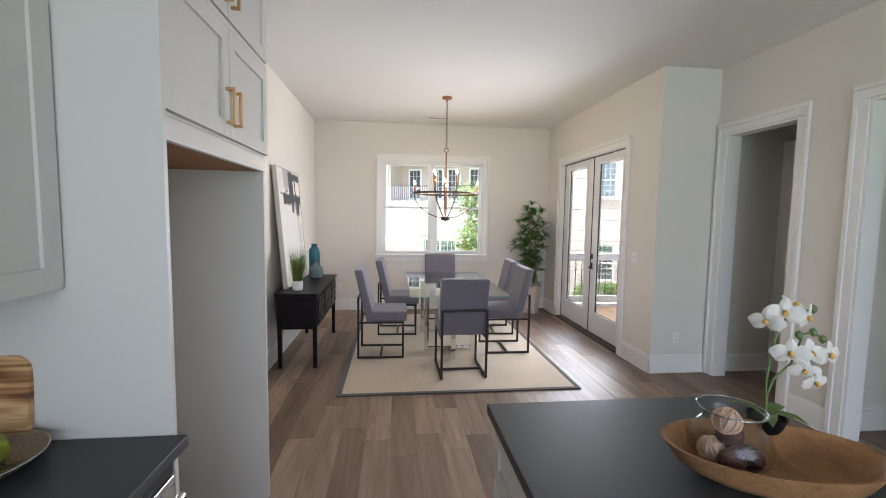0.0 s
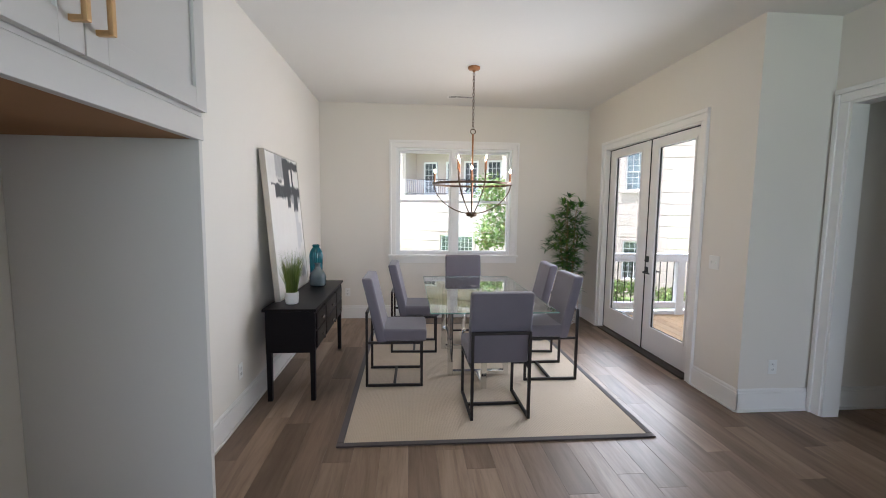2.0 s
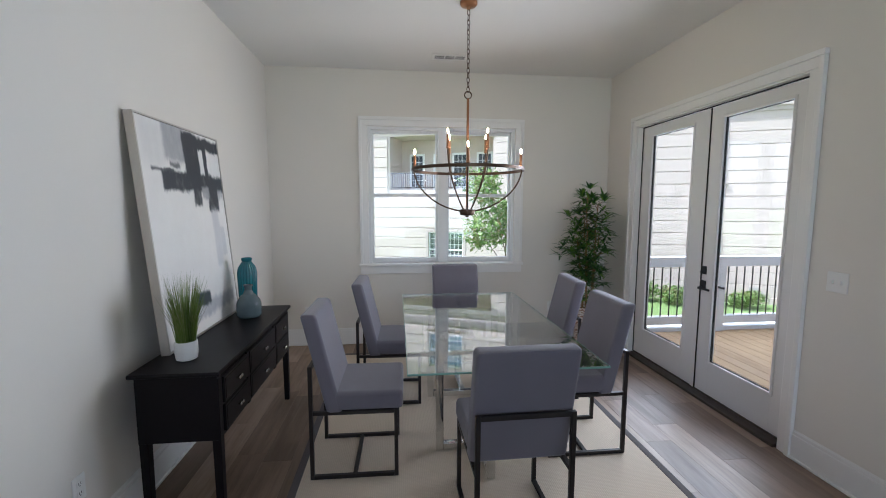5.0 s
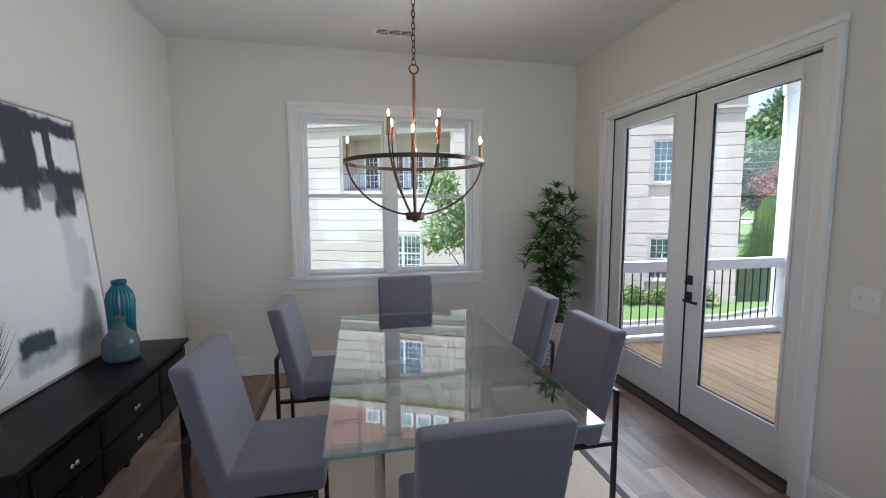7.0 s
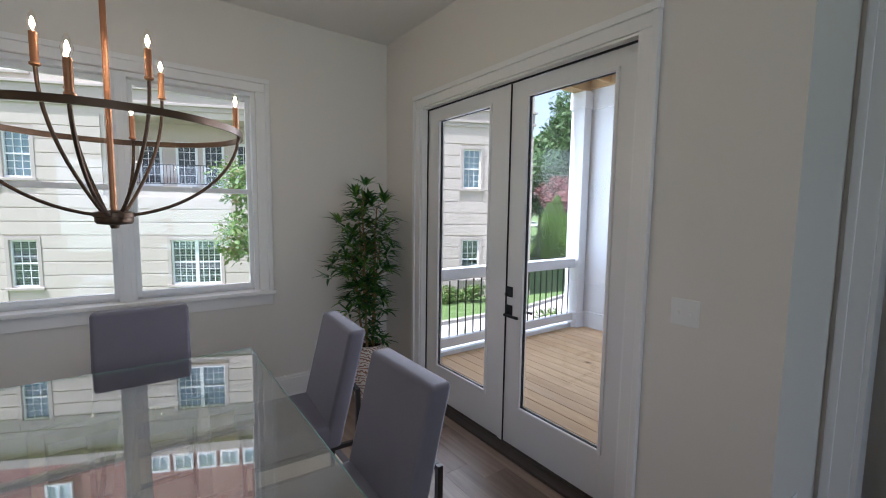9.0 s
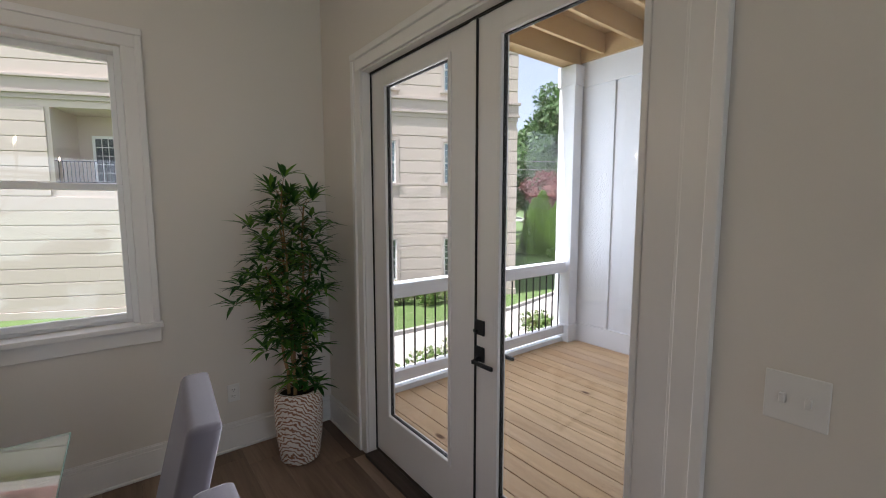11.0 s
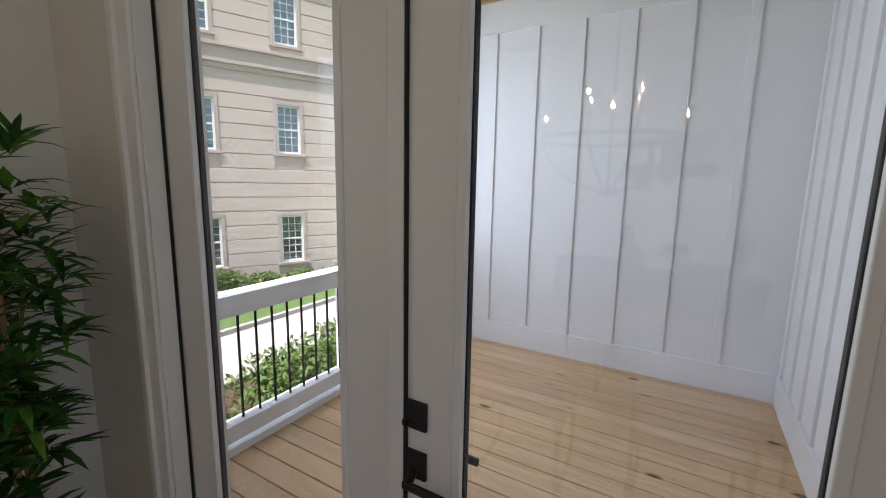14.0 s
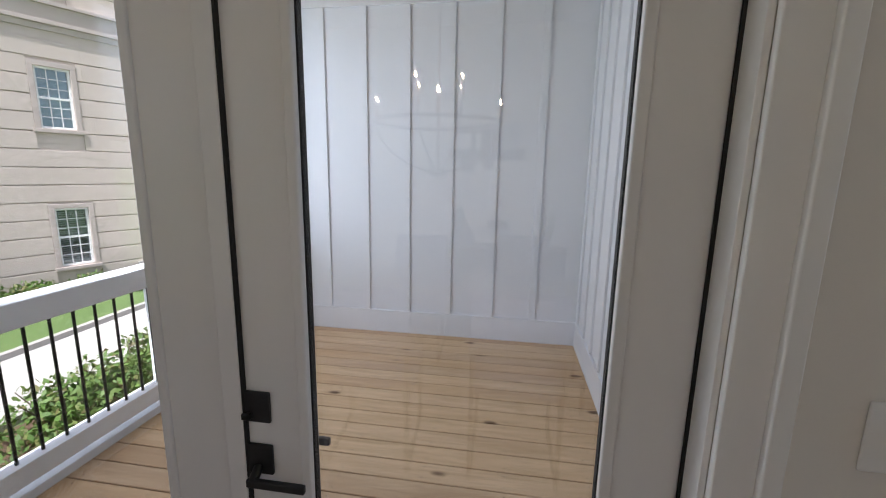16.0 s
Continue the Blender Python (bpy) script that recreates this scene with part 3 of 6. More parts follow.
def vestibule_door():
    """A panelled door folded open inside the vestibule, black hinges on its edge."""
    root = thing("door_1", "white panelled door standing open on black hinges", "door", (4.625, 4.30, 0.006), -12)
    bm = bmesh.new()
    box(bm, (0, -0.02, 0), (0.76, 0.02, 2.30), 0.003)
    for z0, z1 in ((0.22, 0.95), (1.10, 2.12)):
        for y in (-0.022, 0.016):
            box(bm, (0.12, y, z0), (0.64, y + 0.006, z1), 0.002)
    part("leaf", bm, M["door_paint"], root)
    for z in (0.25, 0.90, 1.52, 2.08):
        bm = bmesh.new()
        box(bm, (-0.035, -0.032, z), (0.03, -0.021, z + 0.10), 0.002)
        rod(bm, (-0.004, -0.034, z - 0.006), (-0.004, -0.034, z + 0.106), 0.009, sides=8)
        part("hinge", bm, M["black"], root, "matt black hinge")
    jam = thing("door_frame_1", "white frame the vestibule door hangs in", "door trim", kind="structure")
    box_part("side_jamb", (4.50, 4.24, 0), (4.585, 4.398, 2.36), M["trim"], jam, 0.003)
    box_part("stop", (4.5855, 4.30, 0), (4.60, 4.398, 2.36), M["trim"], jam, 0.002)


vestibule_door()


# ---- window over the dining table ----
def dining_window():
    x0, x1, z0, z1 = WIN
    casing("window_trim", "y", YF, -1, WIN, "white stepped casing round the double window", sill=True)
    root = thing("window_1", "white vinyl double window with two double-hung sashes", "window", kind="structure")
    bm = bmesh.new()
    box(bm, (x0 - 0.108, YF - 0.055, z0 - 0.028), (x1 + 0.108, YF + 0.075, z0 + 0.002), 0.005)
    part("window_sill", bm, M["trim"], root)
    bm = bmesh.new()
    box(bm, (x0 - 0.095, YF - 0.018, z0 - 0.115), (x1 + 0.095, YF - 0.001, z0 - 0.029), 0.003)
    part("apron", bm, M["trim"], root)
    bm = bmesh.new()
    for lo, hi in (((x0, YF + 0.02, z0 + 0.002), (x0 + 0.03, YF + 0.15, z1)), ((x1 - 0.03, YF + 0.02, z0 + 0.002), (x1, YF + 0.15, z1)), ((x0 + 0.03, YF + 0.02, z1 - 0.03), (x1 - 0.03, YF + 0.15, z1)), ((x0 + 0.03, YF + 0.076, z0 - 0.01), (x1 - 0.03, YF + 0.15, z0 + 0.022))):
        box(bm, lo, hi, 0.002)
    part("window_frame", bm, M["vinyl"], root)
    xm = (x0 + x1) / 2
    bm = bmesh.new()
    box(bm, (xm - 0.048, YF + 0.012, z0 + 0.002), (xm + 0.048, YF + 0.15, z1 - 0.03), 0.003)
    box(bm, (xm - 0.020, YF + 0.004, z0 + 0.002), (xm + 0.020, YF + 0.013, z1 - 0.03), 0.002)
    part("mullion", bm, M["vinyl"], root)
    zm = 1.69
    for a, b in ((x0 + 0.03, xm - 0.048), (xm + 0.048, x1 - 0.03)):
        for nm, w0, w1, yy in (("lower_sash", z0 + 0.022, zm + 0.018, YF + 0.055), ("upper_sash", zm - 0.018, z1 - 0.03, YF + 0.092)):
            st = 0.028
            bm = bmesh.new()
            for lo, hi in (((a, yy, w0), (a + st, yy + 0.035, w1)), ((b - st, yy, w0), (b, yy + 0.035, w1)), ((a + st, yy, w0), (b - st, yy + 0.035, w0 + 0.036)), ((a + st, yy, w1 - 0.036), (b - st, yy + 0.035, w1))):
                box(bm, lo, hi, 0.003)
            s = part(nm, bm, M["vinyl"], root)
            p = box_part("pane", (a + st - 0.004, yy + 0.014, w0 + 0.03), (b - st + 0.004, yy + 0.018, w1 - 0.03), M["pane"], s)
            p.visible_shadow = False
        bm = bmesh.new()
        c = (a + b) / 2
        box(bm, (c - 0.03, YF + 0.048, zm + 0.004), (c + 0.03, YF + 0.058, zm + 0.022), 0.002)
        part("sash_lock", bm, M["vinyl"], root)


dining_window()


# ---- french doors ----
def french_doors():
    a0, a1, z0, z1 = DOOR
    casing("french_door_trim", "x", XR, -1, DOOR, "white stepped casing round the french doors")
    jamb("french_door_lining", "x", XR - 0.003, XR + TH + 0.02, DOOR, "white lining boards of the french doors", 0.012)
    seal = thing("french_door_seal", "thin black weather seal round the french doors", "door trim", kind="structure")
    for lo, hi in (((XR + 0.050, a0 + 0.012, 0.03), (XR + 0.056, a0 + 0.017, z1 - 0.012)), ((XR + 0.048, a1 - 0.018, 0.03), (XR + 0.056, a1 - 0.012, z1 - 0.012)), ((XR + 0.044, a0 + 0.02, z1 - 0.020), (XR + 0.056, a1 - 0.02, z1 - 0.012))):
        box_part("seal_strip", lo, hi, M["seal"], seal)
    bm = bmesh.new()
    box(bm, (XR - 0.035, a0 + 0.013, 0.0), (XR + 0.05, a1 - 0.013, 0.022), 0.006)
    box(bm, (XR + 0.05, a0 + 0.013, 0.0), (XR + TH + 0.06, a1 - 0.013, 0.030), 0.006)
    structure("threshold", bm, M["threshold"], "dark stained oak door threshold", "threshold")
    gap = 5.896
    for nm, b0, b1, g0, g1 in (("door_2", a0 + 0.016, gap - 0.004, 5.158, 5.736), ("door_3", gap + 0.004, a1 - 0.016, 6.070, 6.658)):
        root = thing(nm, "white full-glass french door, shut", "door", kind="structure")
        xf, xb = XR + 0.058, XR + 0.102
        gz0, gz1, zb, zt = 0.305, 2.262, 0.032, z1 - 0.022
        bm = bmesh.new()
        for lo, hi in (((xf, b0, zb), (xb, g0, zt)), ((xf, g1, zb), (xb, b1, zt)), ((xf, g0, zb), (xb, g1, gz0)), ((xf, g0, gz1), (xb, g1, zt))):
            box(bm, lo, hi, 0.0015)
        part("leaf", bm, M["door_paint"], root)
        bm = bmesh.new()
        w = 0.018
        for lo, hi in (((xf - 0.007, g0 - w, gz0 - w), (xf + 0.012, g0 + 0.004, gz1 + w)), ((xf - 0.007, g1 - 0.004, gz0 - w), (xf + 0.012, g1 + w, gz1 + w)), ((xf - 0.007, g0, gz0 - w), (xf + 0.012, g1, gz0 + 0.004)), ((xf - 0.007, g0, gz1 - 0.004), (xf + 0.012, g1, gz1 + w))):
            box(bm, lo, hi, 0.004)
        part("glazing_bead", bm, M["door_paint"], root)
        bm = bmesh.new()
        for lo, hi in (((xf + 0.013, g0, gz0), (xf + 0.030, g0 + 0.006, gz1)), ((xf + 0.013, g1 - 0.006, gz0), (xf + 0.030, g1, gz1)), ((xf + 0.013, g0, gz0), (xf + 0.030, g1, gz0 + 0.006)), ((xf + 0.013, g0, gz1 - 0.006), (xf + 0.030, g1, gz1))):
            box(bm, lo, hi)
        part("spacer", bm, M["seal"], root, "dark spacer bar between the panes")
        for dx in (0.012, 0.032):
            p = box_part("pane", (xf + dx, g0 - 0.004, gz0 - 0.004), (xf + dx + 0.004, g1 + 0.004, gz1 + 0.004), M["pane"], root)
            p.visible_shadow = False
        if nm == "door_3":
            bm = bmesh.new()
            box(bm, (xf - 0.012, gap - 0.020, zb), (xf - 0.001, gap + 0.022, zt), 0.003)
            part("astragal", bm, M["door_paint"], root)
            bm = bmesh.new()
            box(bm, (xf - 0.010, gap - 0.026, zb), (xf + 0.002, gap - 0.0205, zt))
            part("astragal_seal", bm, M["seal"], root)
        else:
            lever = thing("door_lever", "matt black square lever set with deadbolt", "door hardware")
            yc = 5.850
            bm = bmesh.new()
            box(bm, (xf - 0.009, yc - 0.034, 1.05 - 0.034), (xf, yc + 0.034, 1.05 + 0.034), 0.003)
            part("deadbolt_plate", bm, M["black"], lever)
            bm = bmesh.new()
            box(bm, (xf - 0.022, yc + 0.004, 1.05 - 0.024), (xf - 0.009, yc + 0.014, 1.05 - 0.010), 0.002)
            box(bm, (xf - 0.022, yc + 0.004, 1.05 - 0.024), (xf - 0.015, yc + 0.022, 1.05 - 0.010), 0.002)
            part("thumb_turn", bm, M["black"], lever)
            bm = bmesh.new()
            box(bm, (xf - 0.009, yc - 0.034, 0.930 - 0.034), (xf, yc + 0.034, 0.930 + 0.034), 0.003)
            part("lever_plate", bm, M["black"], lever)
            bm = bmesh.new()
            rod(bm, (xf - 0.045, yc - 0.008, 0.902), (xf - 0.009, yc - 0.002, 0.912), 0.010, sides=12)
            box(bm, (xf - 0.048, yc - 0.122, 0.893), (xf - 0.036, yc + 0.004, 0.911), 0.003)
            part("lever_arm", bm, M["black"], lever)
            bm = bmesh.new()
            rod(bm, (xb, yc + 0.016, 0.915), (xb + 0.05, yc + 0.016, 0.915), 0.010, sides=12)
            box(bm, (xb + 0.045, yc - 0.115, 0.905), (xb + 0.058, yc + 0.03, 0.923), 0.003)
            part("outside_lever", bm, M["black"], lever)


french_doors()


# ---- small fittings ----
def wall_plate(kind, at, turn, label):
    """A switch or socket plate; local y points out of the wall."""
    root = thing(kind, label, "switch" if kind == "light_switch" else "outlet", at, turn)
    w = 0.058 if kind == "light_switch" else 0.036
    bm = bmesh.new()
    box(bm, (-w, 0, -0.058), (w, 0.006, 0.058), 0.003)
    part("cover_plate", bm, M["plate_plastic"], root)
    if kind == "light_switch":
        for x in (-0.023, 0.023):
            bm = bmesh.new()
            box(bm, (x - 0.006, 0.005, -0.011), (x + 0.006, 0.016, 0.011), 0.002)
            part("toggle", bm, M["plate_plastic"], root)
    else:
        for z in (-0.021, 0.021):
            bm = bmesh.new()
            box(bm, (-0.016, 0.005, z - 0.014), (0.016, 0.008, z + 0.014), 0.003)
            sock = part("socket", bm, M["plate_plastic"], root)
            bm = bmesh.new()
            for x in (-0.007, 0.005):
                box(bm, (x, 0.0075, z - 0.002), (x + 0.0025, 0.0086, z + 0.008))
            rod(bm, (0, 0.0075, z - 0.008), (0, 0.0086, z - 0.008), 0.0025, sides=8)
            part("slots", bm, M["slot"], sock)
    return root


wall_plate("light_switch", (XR, 4.745, 1.15), 90, "white double toggle switch on the wall beside the french doors")
wall_plate("wall_outlet", (XL, 4.52, 0.36), -90, "white duplex outlet low on the wall")
wall_plate("wall_outlet", (-0.30, YF, 0.38), 180, "white duplex outlet low on the wall")
wall_plate("wall_outlet", (2.51, YF, 0.38), 180, "white duplex outlet beside the potted plant")
wall_plate("wall_outlet", (3.45, YE, 0.36), 180, "white duplex outlet low on the return wall")


def ceiling_vent():
    root = thing("ceiling_vent", "white louvred air vent set in the ceiling", "air vent", (1.235, 6.95, H))
    bm = bmesh.new()
    for lo, hi in (((-0.175, -0.075, -0.010), (0.175, -0.055, 0)), ((-0.175, 0.055, -0.010), (0.175, 0.075, 0)), ((-0.175, -0.055, -0.010), (-0.150, 0.055, 0)), ((0.150, -0.055, -0.010), (0.175, 0.055, 0))):
        box(bm, lo, hi, 0.002)
    part("frame", bm, M["trim"], root)
    box_part("backing", (-0.15, -0.055, -0.003), (0.15, 0.055, -0.0005), M["slot"], root)
    for k in range(4):
        bm = bmesh.new()
        y = -0.040 + 0.0265 * k
        box(bm, (-0.15, y - 0.004, -0.0085), (0.15, y + 0.002, -0.0065))
        part("slat", bm, M["trim"], root)
    for x in (-0.05, 0.05):
        box_part("divider", (x - 0.004, -0.055, -0.011), (x + 0.004, 0.055, -0.003), M["trim"], root)


ceiling_vent()


# ---- dining chairs ----
def dining_chair():
    root = thing("dining_chair", "lilac-grey linen dining chair on a dark metal sled frame", "chair", group="chairs round the dining table")
    bm = bmesh.new()
    box(bm, (-0.230, -0.115, 0.405), (0.230, 0.280, 0.515), 0.024)
    for v in bm.verts:
        if v.co.z > 0.5:
            v.co.z += 0.016 * max(0, 1 - (v.co.x / 0.23) ** 2) * max(0, 1 - ((v.co.y - 0.04) / 0.25) ** 2)
    part("seat", bm, M["fabric"], root)
    bm = bmesh.new()
    box(bm, (-0.232, -0.045, 0.395), (0.232, 0.045, 0.965), 0.020)
    for v in bm.verts:
        v.co.y -= 0.105 + 0.135 * (v.co.z - 0.395) / 0.57
    part("backrest", bm, M["fabric"], root)
    t = 0.011
    for sx in (-1, 1):
        x = sx * 0.215
        bm = bmesh.new()
        box(bm, (x - t, 0.228, 0.0), (x + t, 0.25, 0.405), 0.002)
        part("leg", bm, M["frame_metal"], root)
        bm = bmesh.new()
        box(bm, (x - t, -0.25, 0.0), (x + t, -0.228, 0.668), 0.002)
        part("leg", bm, M["frame_metal"], root)
        bm = bmesh.new()
        box(bm, (x - t, -0.2278, 0.0), (x + t, 0.2278, 0.022), 0.002)
        part("runner", bm, M["frame_metal"], root)
        bm = bmesh.new()
        box(bm, (x - t, -0.2278, 0.383), (x + t, 0.2278, 0.404), 0.002)
        part("seat_rail", bm, M["frame_metal"], root)
    bm = bmesh.new()
    box(bm, (-0.2038, -0.25, 0.646), (0.2038, -0.228, 0.668), 0.002)
    part("back_bar", bm, M["frame_metal"], root)
    bm = bmesh.new()
    box(bm, (-0.204, -0.012, 0.0), (0.204, 0.012, 0.02), 0.002)
    part("stretcher", bm, M["frame_metal"], root)
    return root


RUG = 0.013
chair = dining_chair()
chair.matrix_world = pose(1.253, 4.595, RUG, 0, 0, 1)
for cx, cy, rz in ((1.288, 6.66, 180), (0.455, 5.205, -91), (0.640, 6.08, -92), (1.880, 5.275, 90), (1.925, 6.035, 86)):
    copy_thing(chair, pose(cx, cy, RUG, 0, 0, rz))


# ---- dining table ----
def dining_table():
    root = thing("dining_table", "clear glass dining table on a polished chrome base", "table", (1.275, 5.60, RUG))
    bm = bmesh.new()
    box(bm, (-0.523, -0.932, 0.725), (0.523, 0.932, 0.737), 0.002)
    top = part("tabletop", bm, M["table_glass"], root, "clear bevelled glass top")
    top.visible_shadow = False
    bm = bmesh.new()
    for lo, hi in (((-0.526, -0.935, 0.7262), (0.526, -0.9325, 0.7358)), ((-0.526, 0.9325, 0.7262), (0.526, 0.935, 0.7358)), ((-0.526, -0.9325, 0.7262), (-0.5235, 0.9325, 0.7358)), ((0.5235, -0.9325, 0.7262), (0.526, 0.9325, 0.7358))):
        box(bm, lo, hi)
    part("glass_edge", bm, M["glass_edge"], root, "greenish polished glass edge")
    w = 0.024
    cx = -0.045

    def loop(a, b, axis, at):
        """One closed rectangle of flat chrome bar."""
        for n, lo, hi in (("leg", (a - w, 0.0, 0.0), (a + w, 0, 0.7245)), ("leg", (b - w, 0, 0), (b + w, 0, 0.7245)), ("foot_bar", (a + w, 0, 0.0), (b - w, 0, 0.045)), ("top_bar", (a + w, 0, 0.6795), (b - w, 0, 0.7245))):
            if axis == "x":
                l, h = (lo[0], at - w, lo[2]), (hi[0], at + w, hi[2])
            else:
                l, h = (at - w, lo[0], lo[2]), (at + w, hi[0], hi[2])
            bm2 = bmesh.new()
            box(bm2, l, h, 0.003)
            part(n, bm2, M["chrome"], root)

    loop(cx - 0.265, cx + 0.265, "x", -0.38)
    loop(cx - 0.265, cx + 0.265, "x", 0.38)
    for y0, y1 in ((-0.69, -0.405), (0.405, 0.69)):
        bm2 = bmesh.new()
        box(bm2, (cx - w, y0, 0.6797), (cx + w, y1, 0.7243), 0.003)
        part("top_bar", bm2, M["chrome"], root)
        bm2 = bmesh.new()
        ye = y0 if y0 < 0 else y1
        box(bm2, (cx - w, ye - w, 0), (cx + w, ye + w, 0.679), 0.003)
        part("leg", bm2, M["chrome"], root)
        bm2 = bmesh.new()
        box(bm2, (cx - w, y0 + (w if y0 < 0 else 0), 0.0005), (cx + w, y1 - (w if y0 > 0 else 0), 0.0447), 0.003)
        part("foot_bar", bm2, M["chrome"], root)
    bm2 = bmesh.new()
    box(bm2, (cx - w, -0.355, 0.6797), (cx + w, 0.355, 0.7243), 0.003)
    part("top_bar", bm2, M["chrome"], root)


dining_table()


def area_rug():
    root = thing("area_rug", "cream sisal area rug with a dark brown border", "rug", (1.20, 5.56, 0))
    hx, hy, e = 1.10, 1.50, 0.045
    bm = bmesh.new()
    box(bm, (-hx + e, -hy + e, 0.001), (hx - e, hy - e, RUG - 0.001), 0.003)
    part("field", bm, M["rug"], root)
    for lo, hi in (((-hx, -hy, 0.001), (hx, -hy + e, RUG)), ((-hx, hy - e, 0.001), (hx, hy, RUG)), ((-hx, -hy + e, 0.001), (-hx + e, hy - e, RUG)), ((hx - e, -hy + e, 0.001), (hx, hy - e, RUG))):
        bm = bmesh.new()
        box(bm, lo, hi, 0.004)
        part("border", bm, M["rug_edge"], root, "dark brown woven binding")


area_rug()


# ---- chandelier ----
def chandelier():
    cx, cy = 1.233, 5.82
    root = thing("chandelier", "bronze eight-candle ring chandelier on a chain", "chandelier", (cx, cy, H - 1.535))
    zr, R = 0.340, 0.416
    bm = bmesh.new()
    lathe(bm, [(0.062, 1.535), (0.062, 1.518), (0.055, 1.508), (0.018, 1.500), (0.012, 1.485)], 28)
    part("canopy", bm, M["copper"], root)
    z, k = 1.478, 0
    while z > 0.925:
        bm = bmesh.new()
        pts = [(0.011 * math.cos(a), 0, z - 0.017 + 0.021 * math.sin(a)) for a in (2 * math.pi * i / 12 for i in range(12))]
        tube(bm, pts, 0.0028, 6, True)
        bmesh.ops.rotate(bm, cent=(0, 0, 0), matrix=Euler((0, 0, radians(90 * (k % 2) + 20))).to_matrix(), verts=bm.verts)
        part("chain_link", bm, M["bronze"], root)
        z -= 0.0335
        k += 1
    bm = bmesh.new()
    tube(bm, [(0.026 * math.cos(a), 0, 0.885 + 0.026 * math.sin(a)) for a in (2 * math.pi * i / 18 for i in range(18))], 0.0045, 8, True)
    part("loop", bm, M["bronze"], root)
    bm = bmesh.new()
    rod(bm, (0, 0, 0.03), (0, 0, 0.86), 0.0095, sides=14)
    part("stem", bm, M["copper"], root, "warm copper stem")
    bm = bmesh.new()
    lathe(bm, [(0.012, -0.012), (0.015, 0.0), (0.050, 0.004), (0.056, 0.012), (0.056, 0.028), (0.062, 0.030), (0.062, 0.044), (0.056, 0.046), (0.03, 0.052)], 28)
    part("hub", bm, M["bronze"], root)
    bm = bmesh.new()
    sides = 72
    rings = []
    for i in range(sides):
        a = 2 * math.pi * i / sides
        rings.append([bm.verts.new((r * math.cos(a), r * math.sin(a), zz)) for r, zz in ((R - 0.004, zr - 0.010), (R + 0.004, zr - 0.010), (R + 0.004, zr + 0.012), (R - 0.004, zr + 0.012))])
    for i in range(sides):
        p, q = rings[i], rings[(i + 1) % sides]
        for j in range(4):
            bm.faces.new((p[j], q[j], q[(j + 1) % 4], p[(j + 1) % 4]))
    part("ring", bm, M["bronze"], root)

    def candle(x, y, base, tall, name="candle"):
        bm = bmesh.new()
        lathe(bm, [(0.004, base - 0.006), (0.014, base), (0.014, base + 0.006), (0.0105, base + 0.008), (0.0105, base + tall), (0.006, base + tall + 0.002)], 14, Matrix.Translation((x, y, 0)))
        c = part(name, bm, M["copper"], root)
        b = base + tall
        bm = bmesh.new()
        lathe(bm, [(0.006, b + 0.002), (0.013, b + 0.016), (0.0145, b + 0.026), (0.010, b + 0.044), (0.003, b + 0.062), (0.001, b + 0.066)], 12, Matrix.Translation((x, y, 0)))
        g = part("bulb", bm, M["bulb_glass"], c, "clear flame-tip bulb, lit")
        g.visible_shadow = False
        bm = bmesh.new()
        lathe(bm, [(0.002, b + 0.010), (0.0055, b + 0.018), (0.0062, b + 0.026), (0.003, b + 0.038), (0.001, b + 0.044)], 8, Matrix.Translation((x, y, 0)))
        part("filament", bm, M["bulb"], c)

    turn = radians(-9)
    for k in range(4):
        a = turn + k * math.pi / 2
        pts = []
        for i in range(15):
            u = i / 14
            ang = u * math.pi / 2
            pts.append(((0.045 + (R - 0.012 - 0.045) * math.sin(ang)) * math.cos(a), (0.045 + (R - 0.012 - 0.045) * math.sin(ang)) * math.sin(a), 0.035 + 0.02 * math.sin(ang * 2) + (zr - 0.02) * (1 - math.cos(ang)) ** 1.0))
        bm = bmesh.new()
        tube(bm, pts, 0.0058, 8)
        part("arm", bm, M["bronze"], root)
        candle((R - 0.02) * math.cos(a), (R - 0.02) * math.sin(a), zr + 0.016, 0.095)
        a += math.pi / 4
        r2 = 0.20
        pts = []
        for i in range(13):
            u = i / 12
            r = 0.035 + (r2 - 0.035) * math.sin(u * math.pi / 2) ** 1.1
            pts.append((r * math.cos(a), r * math.sin(a), 0.04 + 0.44 * u ** 1.15))
        bm = bmesh.new()
        tube(bm, pts, 0.0058, 8)
        part("arm", bm, M["bronze"], root)
        candle(r2 * math.cos(a), r2 * math.sin(a), 0.485, 0.095)


chandelier()


